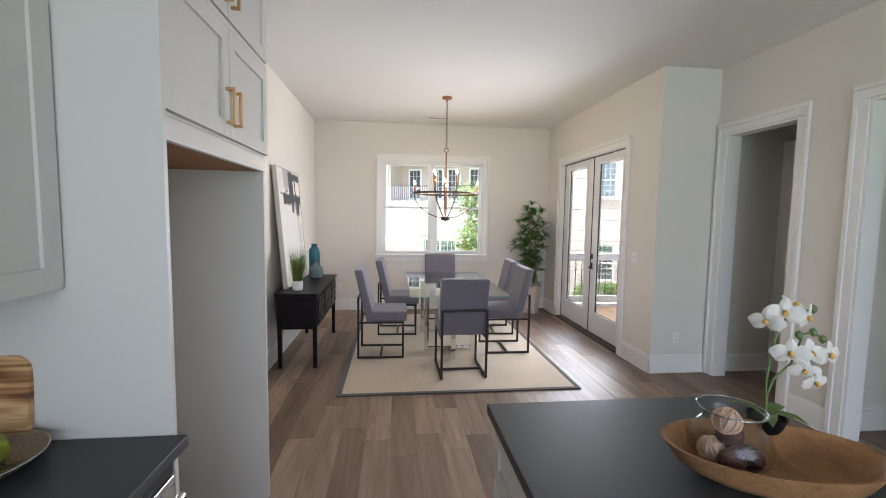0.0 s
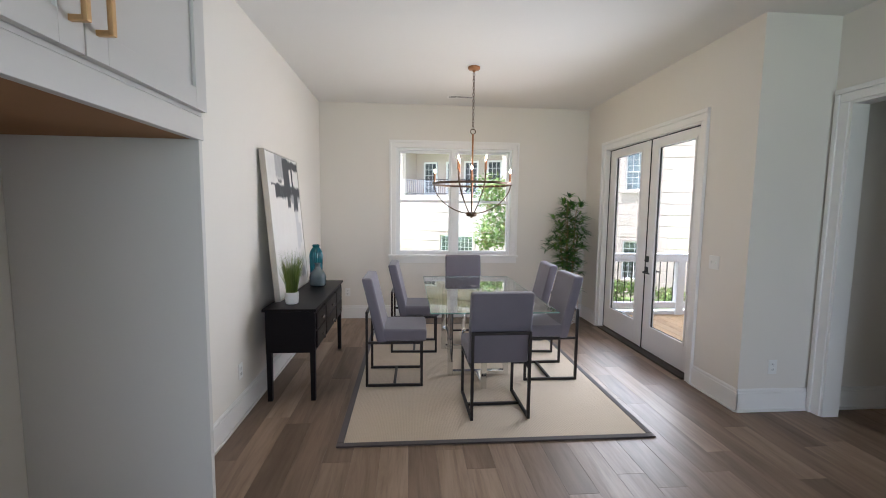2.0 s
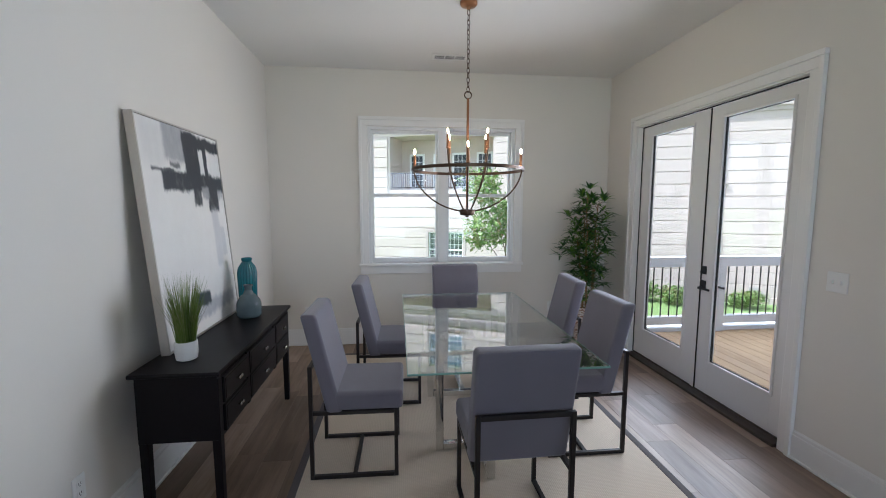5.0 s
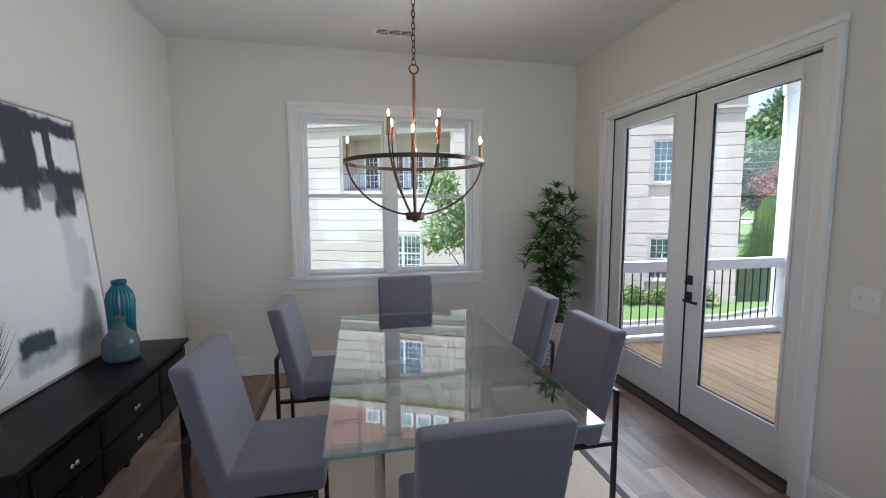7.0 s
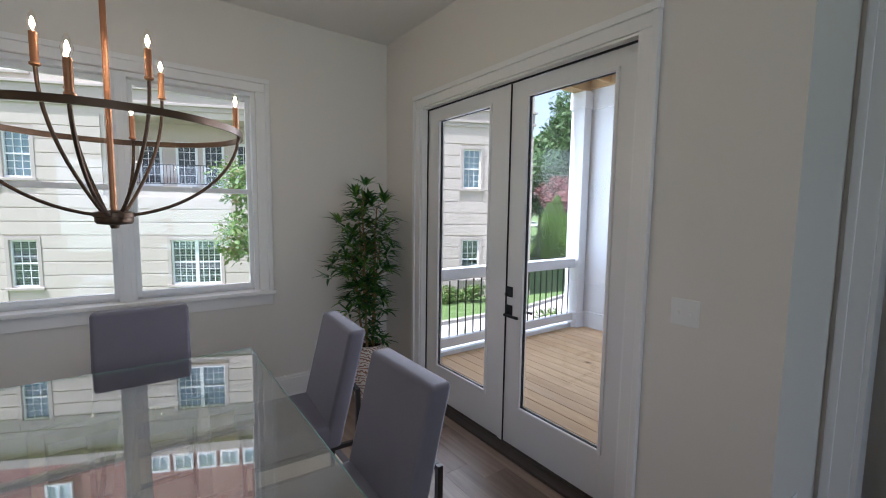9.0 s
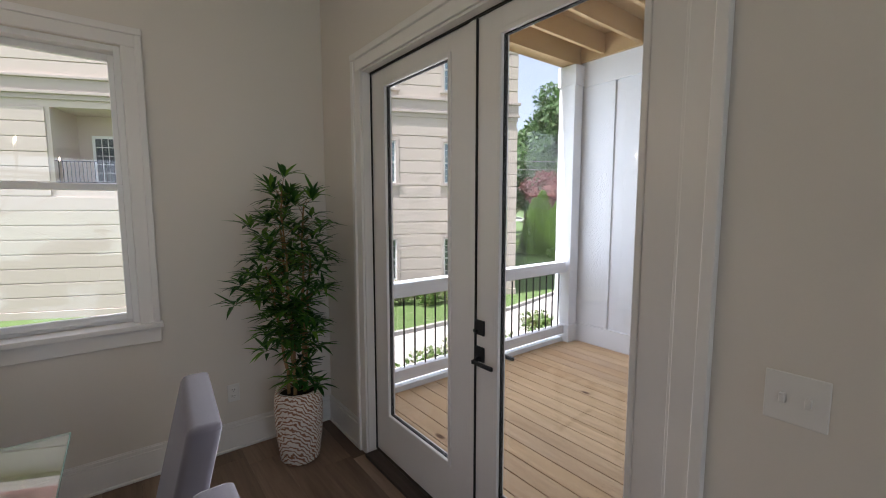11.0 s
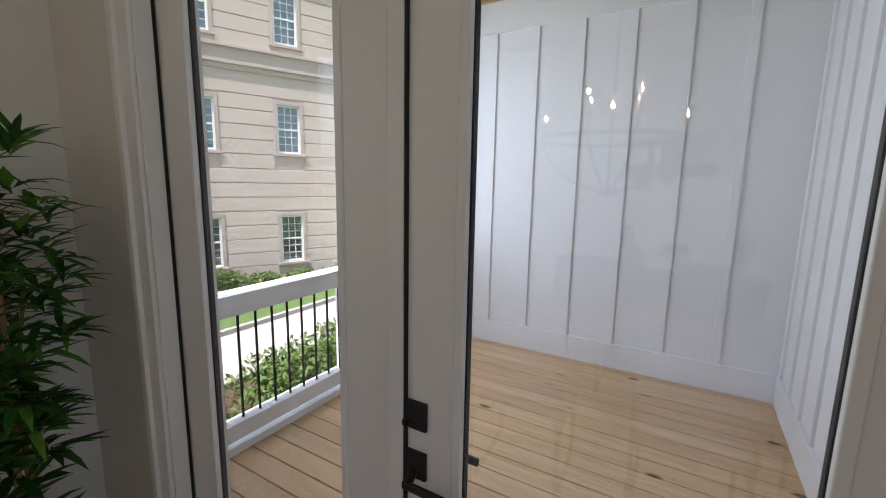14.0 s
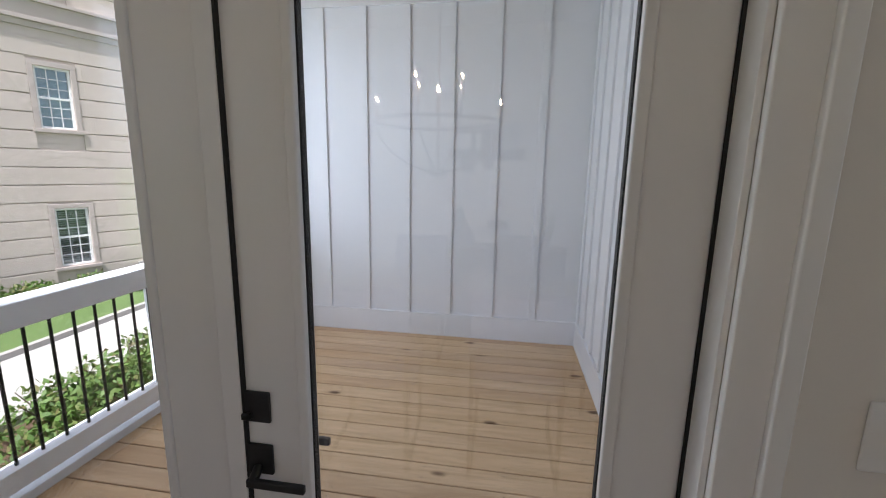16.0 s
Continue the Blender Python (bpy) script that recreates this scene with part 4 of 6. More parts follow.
# ---- console with its things ----
def console_table():
    root = thing("console_table", "espresso lacquered console table with six small drawers", "console table", (-0.372, 5.43, 0))
    hx, hy, top = 0.210, 0.695, 0.770
    bm = bmesh.new()
    box(bm, (-hx, -hy, top - 0.022), (hx, hy, top), 0.005)
    part("tabletop", bm, M["espresso"], root)
    bx, by = hx - 0.016, hy - 0.03
    bm = bmesh.new()
    box(bm, (-bx, -by, 0.405), (bx - 0.006, by, top - 0.0225), 0.003)
    part("body", bm, M["espresso"], root)
    for x in (-bx + 0.0225, bx - 0.0225):
        for y in (-by + 0.0225, by - 0.0225):
            bm = bmesh.new()
            box(bm, (x - 0.023, y - 0.023, 0), (x + 0.023, y + 0.023, 0.7253), 0.003)
            for v in bm.verts:
                if v.co.z < 0.01:
                    v.co.x, v.co.y = x + (v.co.x - x) * 0.8, y + (v.co.y - y) * 0.8
            part("leg", bm, M["espresso"], root)
    for y0, y1 in ((-0.618, -0.285), (-0.245, 0.245), (0.285, 0.618)):
        for z0, z1 in ((0.430, 0.570), (0.582, 0.716)):
            bm = bmesh.new()
            box(bm, (bx - 0.006, y0, z0), (bx + 0.010, y1, z1), 0.004)
            box(bm, (bx + 0.008, y0 + 0.014, z0 + 0.014), (bx + 0.0125, y1 - 0.014, z1 - 0.014), 0.002)
            d = part("drawer", bm, M["espresso"], root)
            for y in ((y0 + y1) / 2 - 0.014, (y0 + y1) / 2 + 0.014):
                bm = bmesh.new()
                m = pose(bx + 0.012, y, (z0 + z1) / 2, 0, 90, 0)
                lathe(bm, [(0.004, 0), (0.004, 0.010), (0.010, 0.014), (0.011, 0.019), (0.007, 0.024), (0.001, 0.026)], 12, m)
                part("knob", bm, M["nickel"], d, "satin nickel knob")
    for y in (-0.265, 0.265):
        box_part("divider", (bx - 0.006, y - 0.016, 0.41), (bx + 0.006, y + 0.016, 0.722), M["espresso"], root, 0.002)


console_table()
TOP = 0.770


def painting():
    root = thing("painting", "abstract charcoal and white canvas leaning on the wall", "painting")
    root.matrix_world = pose(-0.515, 4.99, TOP + 0.004, 0, -4.6, 0) @ pose(0, 0, 0, 0, 0, 90)
    w, h, d = 1.00, 1.285, 0.040
    bm = bmesh.new()
    box(bm, (0.012, 0.0, 0.012), (w - 0.012, d - 0.006, h - 0.012))
    part("canvas", bm, M["canvas"], root)
    for lo, hi in (((0, -0.006, 0), (0.010, d, h)), ((w - 0.010, -0.006, 0), (w, d, h)), ((0.010, -0.006, 0), (w - 0.010, d, 0.010)), ((0.010, -0.006, h - 0.010), (w - 0.010, d, h))):
        bm = bmesh.new()
        box(bm, lo, hi, 0.001)
        part("frame_bar", bm, M["frame_champagne"], root)
    for lo, hi in (((0.0102, 0.003, 0.0102), (0.0135, d, h - 0.0102)), ((w - 0.0135, 0.003, 0.0102), (w - 0.0102, d, h - 0.0102)), ((0.0135, 0.003, 0.0102), (w - 0.0135, d, 0.0135)), ((0.0135, 0.003, h - 0.0135), (w - 0.0135, d, h - 0.0102))):
        box_part("shadow_gap", lo, hi, M["slot"], root)


painting()


def grass_pot():
    root = thing("potted_grass", "tuft of green grass in a matt white ceramic pot", "plant", (-0.400, 4.94, TOP))
    root.scale = (0.78, 0.78, 0.90)
    bm = bmesh.new()
    lathe(bm, [(0.050, 0), (0.064, 0.006), (0.071, 0.05), (0.070, 0.098), (0.066, 0.112), (0.060, 0.110), (0.060, 0.085)], 36)
    part("pot", bm, M["pot_white"], root)
    bm = bmesh.new()
    lathe(bm, [(0.058, 0.080), (0.061, 0.088), (0.03, 0.094)], 20)
    part("soil", bm, M["soil"], root)
    rng = random.Random(4)
    bm = bmesh.new()
    for _ in range(420):
        a, r = rng.uniform(0, 6.283), 0.052 * math.sqrt(rng.random())
        base = Vector((r * math.cos(a), r * math.sin(a), 0.085))
        lean = rng.uniform(0.0, 0.075) + r * 0.8
        b = a + rng.uniform(-0.6, 0.6)
        tip = Vector((math.cos(b) * lean, math.sin(b) * lean, rng.uniform(0.24, 0.46) * (1 - lean * 0.6)))
        side = Vector((-math.sin(b + 1), math.cos(b + 1), 0)) * 0.0022
        mid = base + tip * 0.5 - Vector((math.cos(b), math.sin(b), 0)) * lean * 0.22
        v = [bm.verts.new(p) for p in (base - side, base + side, mid + side * 0.9, mid - side * 0.9, base + tip)]
        bm.faces.new(v[:4])
        bm.faces.new((v[3], v[2], v[4]))
    tagged(part("grass", bm, M["blade"], root, "fine upright grass blades", smooth=0), kind="stuff")


grass_pot()


def vases():
    root = thing("tall_vase", "tall fluted teal glazed vase", "vase", (-0.400, 5.87, TOP))
    bm = bmesh.new()
    lathe(bm, [(0.050, 0), (0.056, 0.01), (0.060, 0.12), (0.064, 0.26), (0.066, 0.31), (0.058, 0.35), (0.036, 0.385), (0.029, 0.395)], 120, None, (20, 0.045))
    part("body", bm, M["teal"], root)
    bm = bmesh.new()
    lathe(bm, [(0.029, 0.393), (0.036, 0.40), (0.038, 0.416), (0.033, 0.42), (0.030, 0.414), (0.026, 0.40)], 32)
    part("lip", bm, M["teal"], root)
    root = thing("squat_vase", "squat smoky grey glazed bottle vase", "vase", (-0.365, 5.775, TOP))
    bm = bmesh.new()
    prof = [(0.060, 0), (0.078, 0.008)]
    for i in range(24):
        u = i / 23
        prof.append((0.083 * (1 - max(0, u - 0.45) ** 2 * 2.0) + 0.0022 * (i % 2), 0.02 + 0.155 * u))
    prof += [(0.028, 0.190), (0.024, 0.200)]
    lathe(bm, prof, 40)
    part("body", bm, M["smoke"], root)
    bm = bmesh.new()
    lathe(bm, [(0.024, 0.199), (0.024, 0.222), (0.031, 0.230), (0.031, 0.238), (0.024, 0.238), (0.020, 0.22)], 28)
    part("neck", bm, M["smoke"], root)


vases()


# ---- potted bamboo ----
def add_leaf(bm, base, way, length, width, droop, up=Vector((0, 0, 1))):
    """A pointed leaf folded along its rib."""
    way = way.normalized()
    side = way.cross(up)
    side = side.normalized() if side.length > 1e-3 else Vector((1, 0, 0))
    nrm = side.cross(way)
    p1 = base + way * length * 0.35 + nrm * length * 0.02
    p2 = base + way * length * 0.7 - Vector((0, 0, droop * length * 0.35))
    tip = base + way * length - Vector((0, 0, droop * length))
    b = bm.verts.new(base)
    m1, m2 = bm.verts.new(p1), bm.verts.new(p2)
    l1, r1 = bm.verts.new(p1 + side * width / 2 + nrm * width * 0.12), bm.verts.new(p1 - side * width / 2 + nrm * width * 0.12)
    l2, r2 = bm.verts.new(p2 + side * width * 0.35 + nrm * width * 0.1), bm.verts.new(p2 - side * width * 0.35 + nrm * width * 0.1)
    t = bm.verts.new(tip)
    for f in ((b, m1, l1), (b, r1, m1), (m1, m2, l2, l1), (m1, r1, r2, m2), (m2, t, l2), (m2, r2, t)):
        bm.faces.new(f)


def bamboo_plant():
    rng = random.Random(11)
    root = thing("potted_bamboo", "artificial bamboo in a whitewashed carved pot", "plant", (2.815, 7.07, 0))
    bm = bmesh.new()
    lathe(bm, [(0.105, 0), (0.118, 0.012), (0.138, 0.16), (0.146, 0.30), (0.142, 0.42), (0.134, 0.455), (0.120, 0.455), (0.118, 0.40)], 40)
    part("pot", bm, M["carved"], root)
    bm = bmesh.new()
    lathe(bm, [(0.117, 0.39), (0.121, 0.415), (0.05, 0.43)], 24)
    part("soil", bm, M["soil"], root)
    leaves, canes = bmesh.new(), []
    for k, (x, y, tx, ty, hgt) in enumerate(((-0.03, -0.03, -0.05, -0.03, 1.66), (0.03, -0.02, 0.02, -0.03, 1.60), (0.0, 0.03, -0.06, 0.02, 1.48), (0.05, 0.02, 0.06, -0.01, 1.32), (-0.05, 0.01, -0.12, -0.06, 1.24))):
        bm = bmesh.new()
        pts, rad = [], []
        for i in range(11):
            u = i / 10
            pts.append((x + tx * u ** 1.4 + 0.006 * math.sin(i * 2 + k), y + ty * u ** 1.4, 0.40 + (hgt - 0.40) * u))
            rad.append(0.011 * (1 - 0.65 * u) + (0.0015 if i % 3 == 0 else 0))
        tube(bm, pts, rad, 8)
        part("cane", bm, M["cane"], root)
        canes.append(pts)

    def reach_at(z, a):
        """How far the crown reaches at a height: narrow top, a full middle leaning into the room, thin foot."""
        lean = 1 + (0.50 if 0.95 < z < 1.35 else 0.1) * max(0, math.cos(a - radians(190)))
        stops = ((0.45, 0.10), (0.62, 0.14), (0.85, 0.17), (1.15, 0.20), (1.40, 0.16), (1.54, 0.11), (1.66, 0.05))
        for (z0, r0), (z1, r1) in zip(stops, stops[1:]):
            if z <= z1:
                return (r0 + (r1 - r0) * max(0, z - z0) / (z1 - z0)) * lean
        return 0.03

    twigs = bmesh.new()
    for j in range(176):
        pts = canes[rng.choice((0, 0, 1, 1, 2, 3, 4))]
        u = rng.uniform(0.06, 1.0)
        if u < 0.30 and rng.random() < 0.5:
            continue
        i = min(9, int(u * 10))
        p = Vector(pts[i]).lerp(Vector(pts[i + 1]), u * 10 - i)
        a = rng.uniform(0, 6.283)
        r = reach_at(p.z, a) * rng.uniform(0.35, 1.0)
        tip = p + Vector((math.cos(a) * r, math.sin(a) * r, rng.uniform(0.0, 0.09)))
        tip.x, tip.y = min(tip.x, XR - 0.12 - 2.815), min(tip.y, YF - 0.12 - 7.07)
        tube(twigs, [p, p.lerp(tip, 0.5) + Vector((0, 0, 0.015)), tip], [0.0026, 0.002, 0.0012], 4)
        # a star of leaves opens from the end of each twig
        spin = rng.uniform(0, 6.283)
        count = rng.randint(9, 13)
        for q in range(count):
            b = spin + 6.283 * q / count + rng.uniform(-0.25, 0.25)
            rise = rng.uniform(-0.25, 0.75) if u < 0.93 else rng.uniform(0.2, 1.2)
            d = Vector((math.cos(b) + 0.35 * math.cos(a), math.sin(b) + 0.35 * math.sin(a), rise))
            ln = rng.uniform(0.085, 0.165)
            end = tip + d.normalized() * ln
            if end.x + 2.815 > XR - 0.01 or end.y + 7.07 > YF - 0.01:
                continue
            add_leaf(leaves, tip + Vector((rng.uniform(-0.008, 0.008), rng.uniform(-0.008, 0.008), rng.uniform(-0.015, 0.015))), d, ln, rng.uniform(0.020, 0.032), rng.uniform(0.0, 0.30))
    part("twigs", twigs, M["cane"], root)
    tagged(part("foliage", leaves, M["leaf"], root, "dense narrow pointed leaves", smooth=0), kind="stuff")


bamboo_plant()


# ---- kitchen edge ----
def shaker_door(parent, axis_x, y0, y1, z0, z1, name="door"):
    """A recessed-panel cabinet door facing +x; returns the part."""
    r = 0.062
    bm = bmesh.new()
    box(bm, (axis_x, y0 + r - 0.002, z0 + r - 0.002), (axis_x + 0.010, y1 - r + 0.002, z1 - r + 0.002))
    door = part(name, bm, M["cabinet"], parent)
    for n, lo, hi in (("stile", (y0, z0), (y0 + r, z1)), ("stile", (y1 - r, z0), (y1, z1)), ("rail", (y0 + r, z0), (y1 - r, z0 + r)), ("rail", (y0 + r, z1 - r), (y1 - r, z1))):
        bm = bmesh.new()
        box(bm, (axis_x, *lo), (axis_x + 0.020, *hi), 0.0015)
        part(n, bm, M["cabinet"], door)
    return door


def bar_pull(parent, x, y, z0, z1, horizontal=False):
    bm = bmesh.new()
    if horizontal:
        box(bm, (x + 0.024, z0, y - 0.006), (x + 0.036, z1, y + 0.006), 0.002)
        for e in (z0 + 0.006, z1 - 0.006):
            box(bm, (x - 0.001, e - 0.006, y - 0.006), (x + 0.030, e + 0.006, y + 0.006), 0.002)
    else:
        box(bm, (x + 0.024, y - 0.006, z0), (x + 0.036, y + 0.006, z1), 0.002)
        for e in (z0 + 0.006, z1 - 0.006):
            box(bm, (x - 0.001, y - 0.006, e - 0.006), (x + 0.030, y + 0.006, e + 0.006), 0.002)
    part("handle", bm, M["gold"], parent, "brushed gold bar pull")


PX = -0.040
P1, P2 = 1.765, 2.800
slab("fridge_panel_1", (XL + 0.001, P1, 0.0), (PX, P1 + 0.020, H - 0.001), M["cabinet"], "tall greige end panel of the refrigerator bay", "cabinet panel", 0.002)
slab("fridge_panel_2", (XL + 0.001, P2, 0.0), (-0.086, P2 + 0.022, H - 0.001), M["cabinet"], "tall greige end panel of the refrigerator bay", "cabinet panel", 0.002)
baseboard("baseboard_bay", "x", XL, 1, P1 + 0.022, P2 - 0.002, 0.10)


def over_fridge_cabinet():
    root = thing("over_fridge_cabinet", "greige stacked wall cabinet above the refrigerator bay", "cabinet")
    y0, y1 = P1 + 0.021, P2 - 0.001
    xf = -0.085
    bm = bmesh.new()
    box(bm, (XL + 0.002, y0, 1.782), (xf - 0.002, y1, H - 0.002))
    part("body", bm, M["cabinet"], root)
    bm = bmesh.new()
    box(bm, (XL + 0.002, y0 + 0.001, 1.777), (xf - 0.02, y1 - 0.001, 1.7815))
    part("underside", bm, M["plywood"], root, "raw plywood underside")
    bm = bmesh.new()
    box(bm, (xf - 0.020, y0 + 0.0, 1.775), (xf + 0.005, P2 + 0.021, 1.845), 0.002)
    part("bottom_rail", bm, M["cabinet"], root)
    bm = bmesh.new()
    box(bm, (xf - 0.0019, y0, 1.850), (xf + 0.0005, P2 + 0.0215, H - 0.003))
    part("face_frame", bm, M["cabinet"], root)
    ym = 2.315
    for za, zb in ((1.860, 2.285), (2.322, 2.98)):
        for a, b, hy in ((1.805, ym - 0.002, ym - 0.035), (ym + 0.002, P2 + 0.012, ym + 0.035)):
            d = shaker_door(root, xf + 0.002, a, b, za, zb)
            bar_pull(d, xf + 0.021, hy, za + 0.05, za + 0.19)
    bm = bmesh.new()
    box(bm, (xf + 0.001, y0, 2.290), (xf + 0.018, P2 + 0.022, 2.316), 0.003)
    part("light_rail", bm, M["cabinet"], root)


over_fridge_cabinet()


def wall_cabinet():
    root = thing("wall_cabinet", "greige shaker wall cabinet over the counter", "cabinet")
    xf = -0.322
    bm = bmesh.new()
    box(bm, (XL + 0.002, -0.3, 1.345), (xf, P1 - 0.002, H - 0.004), 0.001)
    part("body", bm, M["cabinet"], root)
    y = P1 - 0.008
    while y > -0.2:
        d = shaker_door(root, xf + 0.001, y - 0.44, y, 1.350, 2.98)
        bar_pull(d, xf + 0.020, y - 0.405, 1.41, 1.55)
        y -= 0.446


wall_cabinet()


def base_run():
    slab("counter_top", (XL + 0.001, -1.2, 0.885), (0.000, P1 - 0.002, 0.920), M["stone"], "honed charcoal quartz counter top", "counter", 0.004)
    root = thing("dishwasher", "stainless dishwasher with a black control strip under the counter", "dishwasher")
    box_part("body", (XL + 0.01, 1.10, 0.10), (-0.060, P1 - 0.012, 0.882), M["steel"], root, 0.003)
    box_part("control_strip", (-0.0595, 1.105, 0.815), (-0.036, P1 - 0.016, 0.880), M["black"], root, 0.004, "glossy black control strip")
    box_part("door_panel", (-0.0595, 1.105, 0.11), (-0.034, P1 - 0.016, 0.810), M["steel"], root, 0.004)
    bm = bmesh.new()
    rod(bm, (0.000, 1.14, 0.765), (0.000, P1 - 0.05, 0.765), 0.012, sides=14)
    for y in (1.17, P1 - 0.08):
        rod(bm, (-0.035, y, 0.765), (0.000, y, 0.765), 0.008, sides=10)
    part("handle", bm, M["steel"], root)
    root = thing("base_cabinet", "greige shaker base cabinet under the counter", "cabinet")
    box_part("body", (XL + 0.01, -1.2, 0.10), (-0.052, 1.094, 0.884), M["cabinet"], root)
    for k in range(3):
        d = shaker_door(root, -0.051, -1.19 + 0.76 * k, -0.44 + 0.76 * k, 0.11, 0.87)
        bar_pull(d, -0.032, -0.50 + 0.76 * k, 0.68, 0.82)


base_run()


def island():
    slab("island_counter_top", (0.912, -1.1, 0.885), (1.837, 1.888, 0.920), M["stone"], "honed charcoal quartz island top", "counter", 0.004)
    root = thing("kitchen_island", "greige shaker kitchen island with drawers", "kitchen island", (0.032, 0.033, 0))
    box_part("body", (0.915, -1.06, 0.0), (1.55, 1.815, 0.884), M["cabinet"], root, 0.002)
    for k in range(3):
        y1 = 1.79 - 0.80 * k
        for z0, z1 in ((0.70, 0.87), (0.41, 0.69), (0.11, 0.40)):
            bm = bmesh.new()
            r = 0.045
            y0 = y1 - 0.78
            for lo, hi in (((0.895, y0, z0), (0.914, y0 + r, z1)), ((0.895, y1 - r, z0), (0.914, y1, z1)), ((0.895, y0 + r, z0), (0.914, y1 - r, z0 + r)), ((0.895, y0 + r, z1 - r), (0.914, y1 - r, z1)), ((0.905, y0 + r - 0.002, z0 + r - 0.002), (0.914, y1 - r + 0.002, z1 - r + 0.002))):
                box(bm, lo, hi, 0.0012)
            d = part("drawer", bm, M["cabinet"], root)
            bm = bmesh.new()
            c, zc = (y0 + y1) / 2, (z0 + z1) / 2
            box(bm, (0.859, c - 0.09, zc - 0.006), (0.871, c + 0.09, zc + 0.006), 0.002)
            for e in (-0.084, 0.084):
                box(bm, (0.865, c + e - 0.006, zc - 0.006), (0.8955, c + e + 0.006, zc + 0.006), 0.002)
            part("handle", bm, M["gold"], d, "brushed gold bar pull")


island()
CT = 0.920


def counter_things():
    root = thing("fruit_plate", "round hammered pewter plate", "plate", (-0.425, 1.600, CT))
    bm = bmesh.new()
    lathe(bm, [(0.06, 0), (0.085, 0.004), (0.130, 0.022), (0.148, 0.038), (0.150, 0.041), (0.146, 0.043), (0.128, 0.028), (0.08, 0.010), (0.02, 0.008)], 48)
    part("dish", bm, M["plate"], root)
    for x, y, z in ((-0.400, 1.640, 0.0), (-0.370, 1.565, 0.0), (-0.455, 1.590, 0.0)):
        bm = bmesh.new()
        lathe(bm, [(0.010, 0.004), (0.022, 0.0), (0.035, 0.014), (0.039, 0.036), (0.034, 0.058), (0.020, 0.068), (0.008, 0.064), (0.002, 0.060)], 20)
        rod(bm, (0, 0, 0.060), (0.004, 0.002, 0.078), 0.0016, sides=6)
        tagged(new("green_apple", mesh_of("green_apple", bm, M["apple"])), "shiny green apple lying on the pewter plate", "apple", "apples on the plate").matrix_world = pose(x, y, CT + 0.0115 + z, 12, -8, 30 * x)
    root = thing("cutting_board", "rounded striped acacia board leaning on the panel", "cutting board")
    bm = bmesh.new()
    outline = []
    w, h, r = 0.262, 0.245, 0.04
    for cx, cz, a0 in ((w - r, h - r, 0), (r, h - r, 90), (0.004, 0.004, 180), (w - 0.004, 0.004, 270)):
        rr = r if cz > 0.1 else 0.004
        for k in range(6):
            a = radians(a0 + 18 * k)
            outline.append((cx + rr * math.cos(a), cz + rr * math.sin(a)))
    f = [bm.verts.new((x, 0, z)) for x, z in outline]
    b = [bm.verts.new((x, 0.018, z)) for x, z in outline]
    bm.faces.new(f)
    bm.faces.new(b[::-1])
    for k in range(len(f)):
        j = (k + 1) % len(f)
        bm.faces.new((f[j], f[k], b[k], b[j]))
    part("board", bm, M["acacia"], root)
    root.matrix_world = pose(-0.660, 1.732, CT + 0.001, -6, 0, 0)


counter_things()


def island_things():
    root = thing("wooden_bowl", "long hand-carved mango wood dough bowl", "bowl", (1.53, 1.42, CT))
    bm = bmesh.new()
    lathe(bm, [(0.10, 0), (0.13, 0.004), (0.17, 0.03), (0.195, 0.075), (0.200, 0.082), (0.192, 0.082), (0.16, 0.036), (0.11, 0.016), (0.03, 0.012)], 40)
    bmesh.ops.scale(bm, vec=(1.28, 0.74, 1), verts=bm.verts)
    part("body", bm, M["bowl_wood"], root)
    root.rotation_euler = (0, 0, radians(-14))
    root = thing("glass_vase", "clear glass hurricane vase filled with wicker balls", "vase", (1.44, 1.45, CT + 0.0165))
    root.scale = (0.84, 0.84, 0.9)
    bm = bmesh.new()
    outer = [(0.055, 0.0), (0.078, 0.004), (0.108, 0.045), (0.113, 0.08), (0.090, 0.118), (0.074, 0.134), (0.078, 0.155), (0.090, 0.172)]
    lathe(bm, outer, 40)
    bmesh.ops.delete(bm, geom=[f for f in bm.faces if len(f.verts) > 8 and f.calc_center_median().z > 0.1], context="FACES")
    g = part("body", bm, M["clear_glass"], root)
    g.visible_shadow = False
    bm = bmesh.new()
    tube(bm, [(0.090 * math.cos(math.pi * i / 24), 0.090 * math.sin(math.pi * i / 24), 0.172) for i in range(48)], 0.0032, 8, True)
    part("rim", bm, M["rim_glass"], root, "thick rolled glass rim").visible_shadow = False
    rng = random.Random(3)
    for k, (x, y, z, dark) in enumerate(((-0.034, 0.012, 0.037, 0), (0.032, -0.028, 0.034, 1), (0.024, 0.038, 0.034, 1), (-0.022, -0.036, 0.034, 1), (0.000, 0.0, 0.084, 1), (-0.010, 0.0, 0.120, 0))):
        bm = bmesh.new()
        r = (0.033, 0.030)[dark]
        for j in range(9):
            ax = Vector((rng.uniform(-1, 1), rng.uniform(-1, 1), rng.uniform(-1, 1))).normalized()
            u = ax.orthogonal().normalized()
            v = ax.cross(u)
            tube(bm, [(u * math.cos(a) + v * math.sin(a)) * r for a in (2 * math.pi * i / 16 for i in range(16))], 0.0022, 5, True)
        ball(bm, (0, 0, 0), r * 0.96, 2)
        ob = tagged(new("wicker_ball", mesh_of("wicker_ball", bm, M["ball_dark" if dark else "ball_pale"])), ("dark" if dark else "pale") + " woven wicker ball in the glass vase", "decorative ball", "wicker balls in the vase")
        ob.matrix_world = pose(1.44 + x * 1.05, 1.45 + y * 1.05, CT + 0.0200 + z * 0.98)
    orchid()


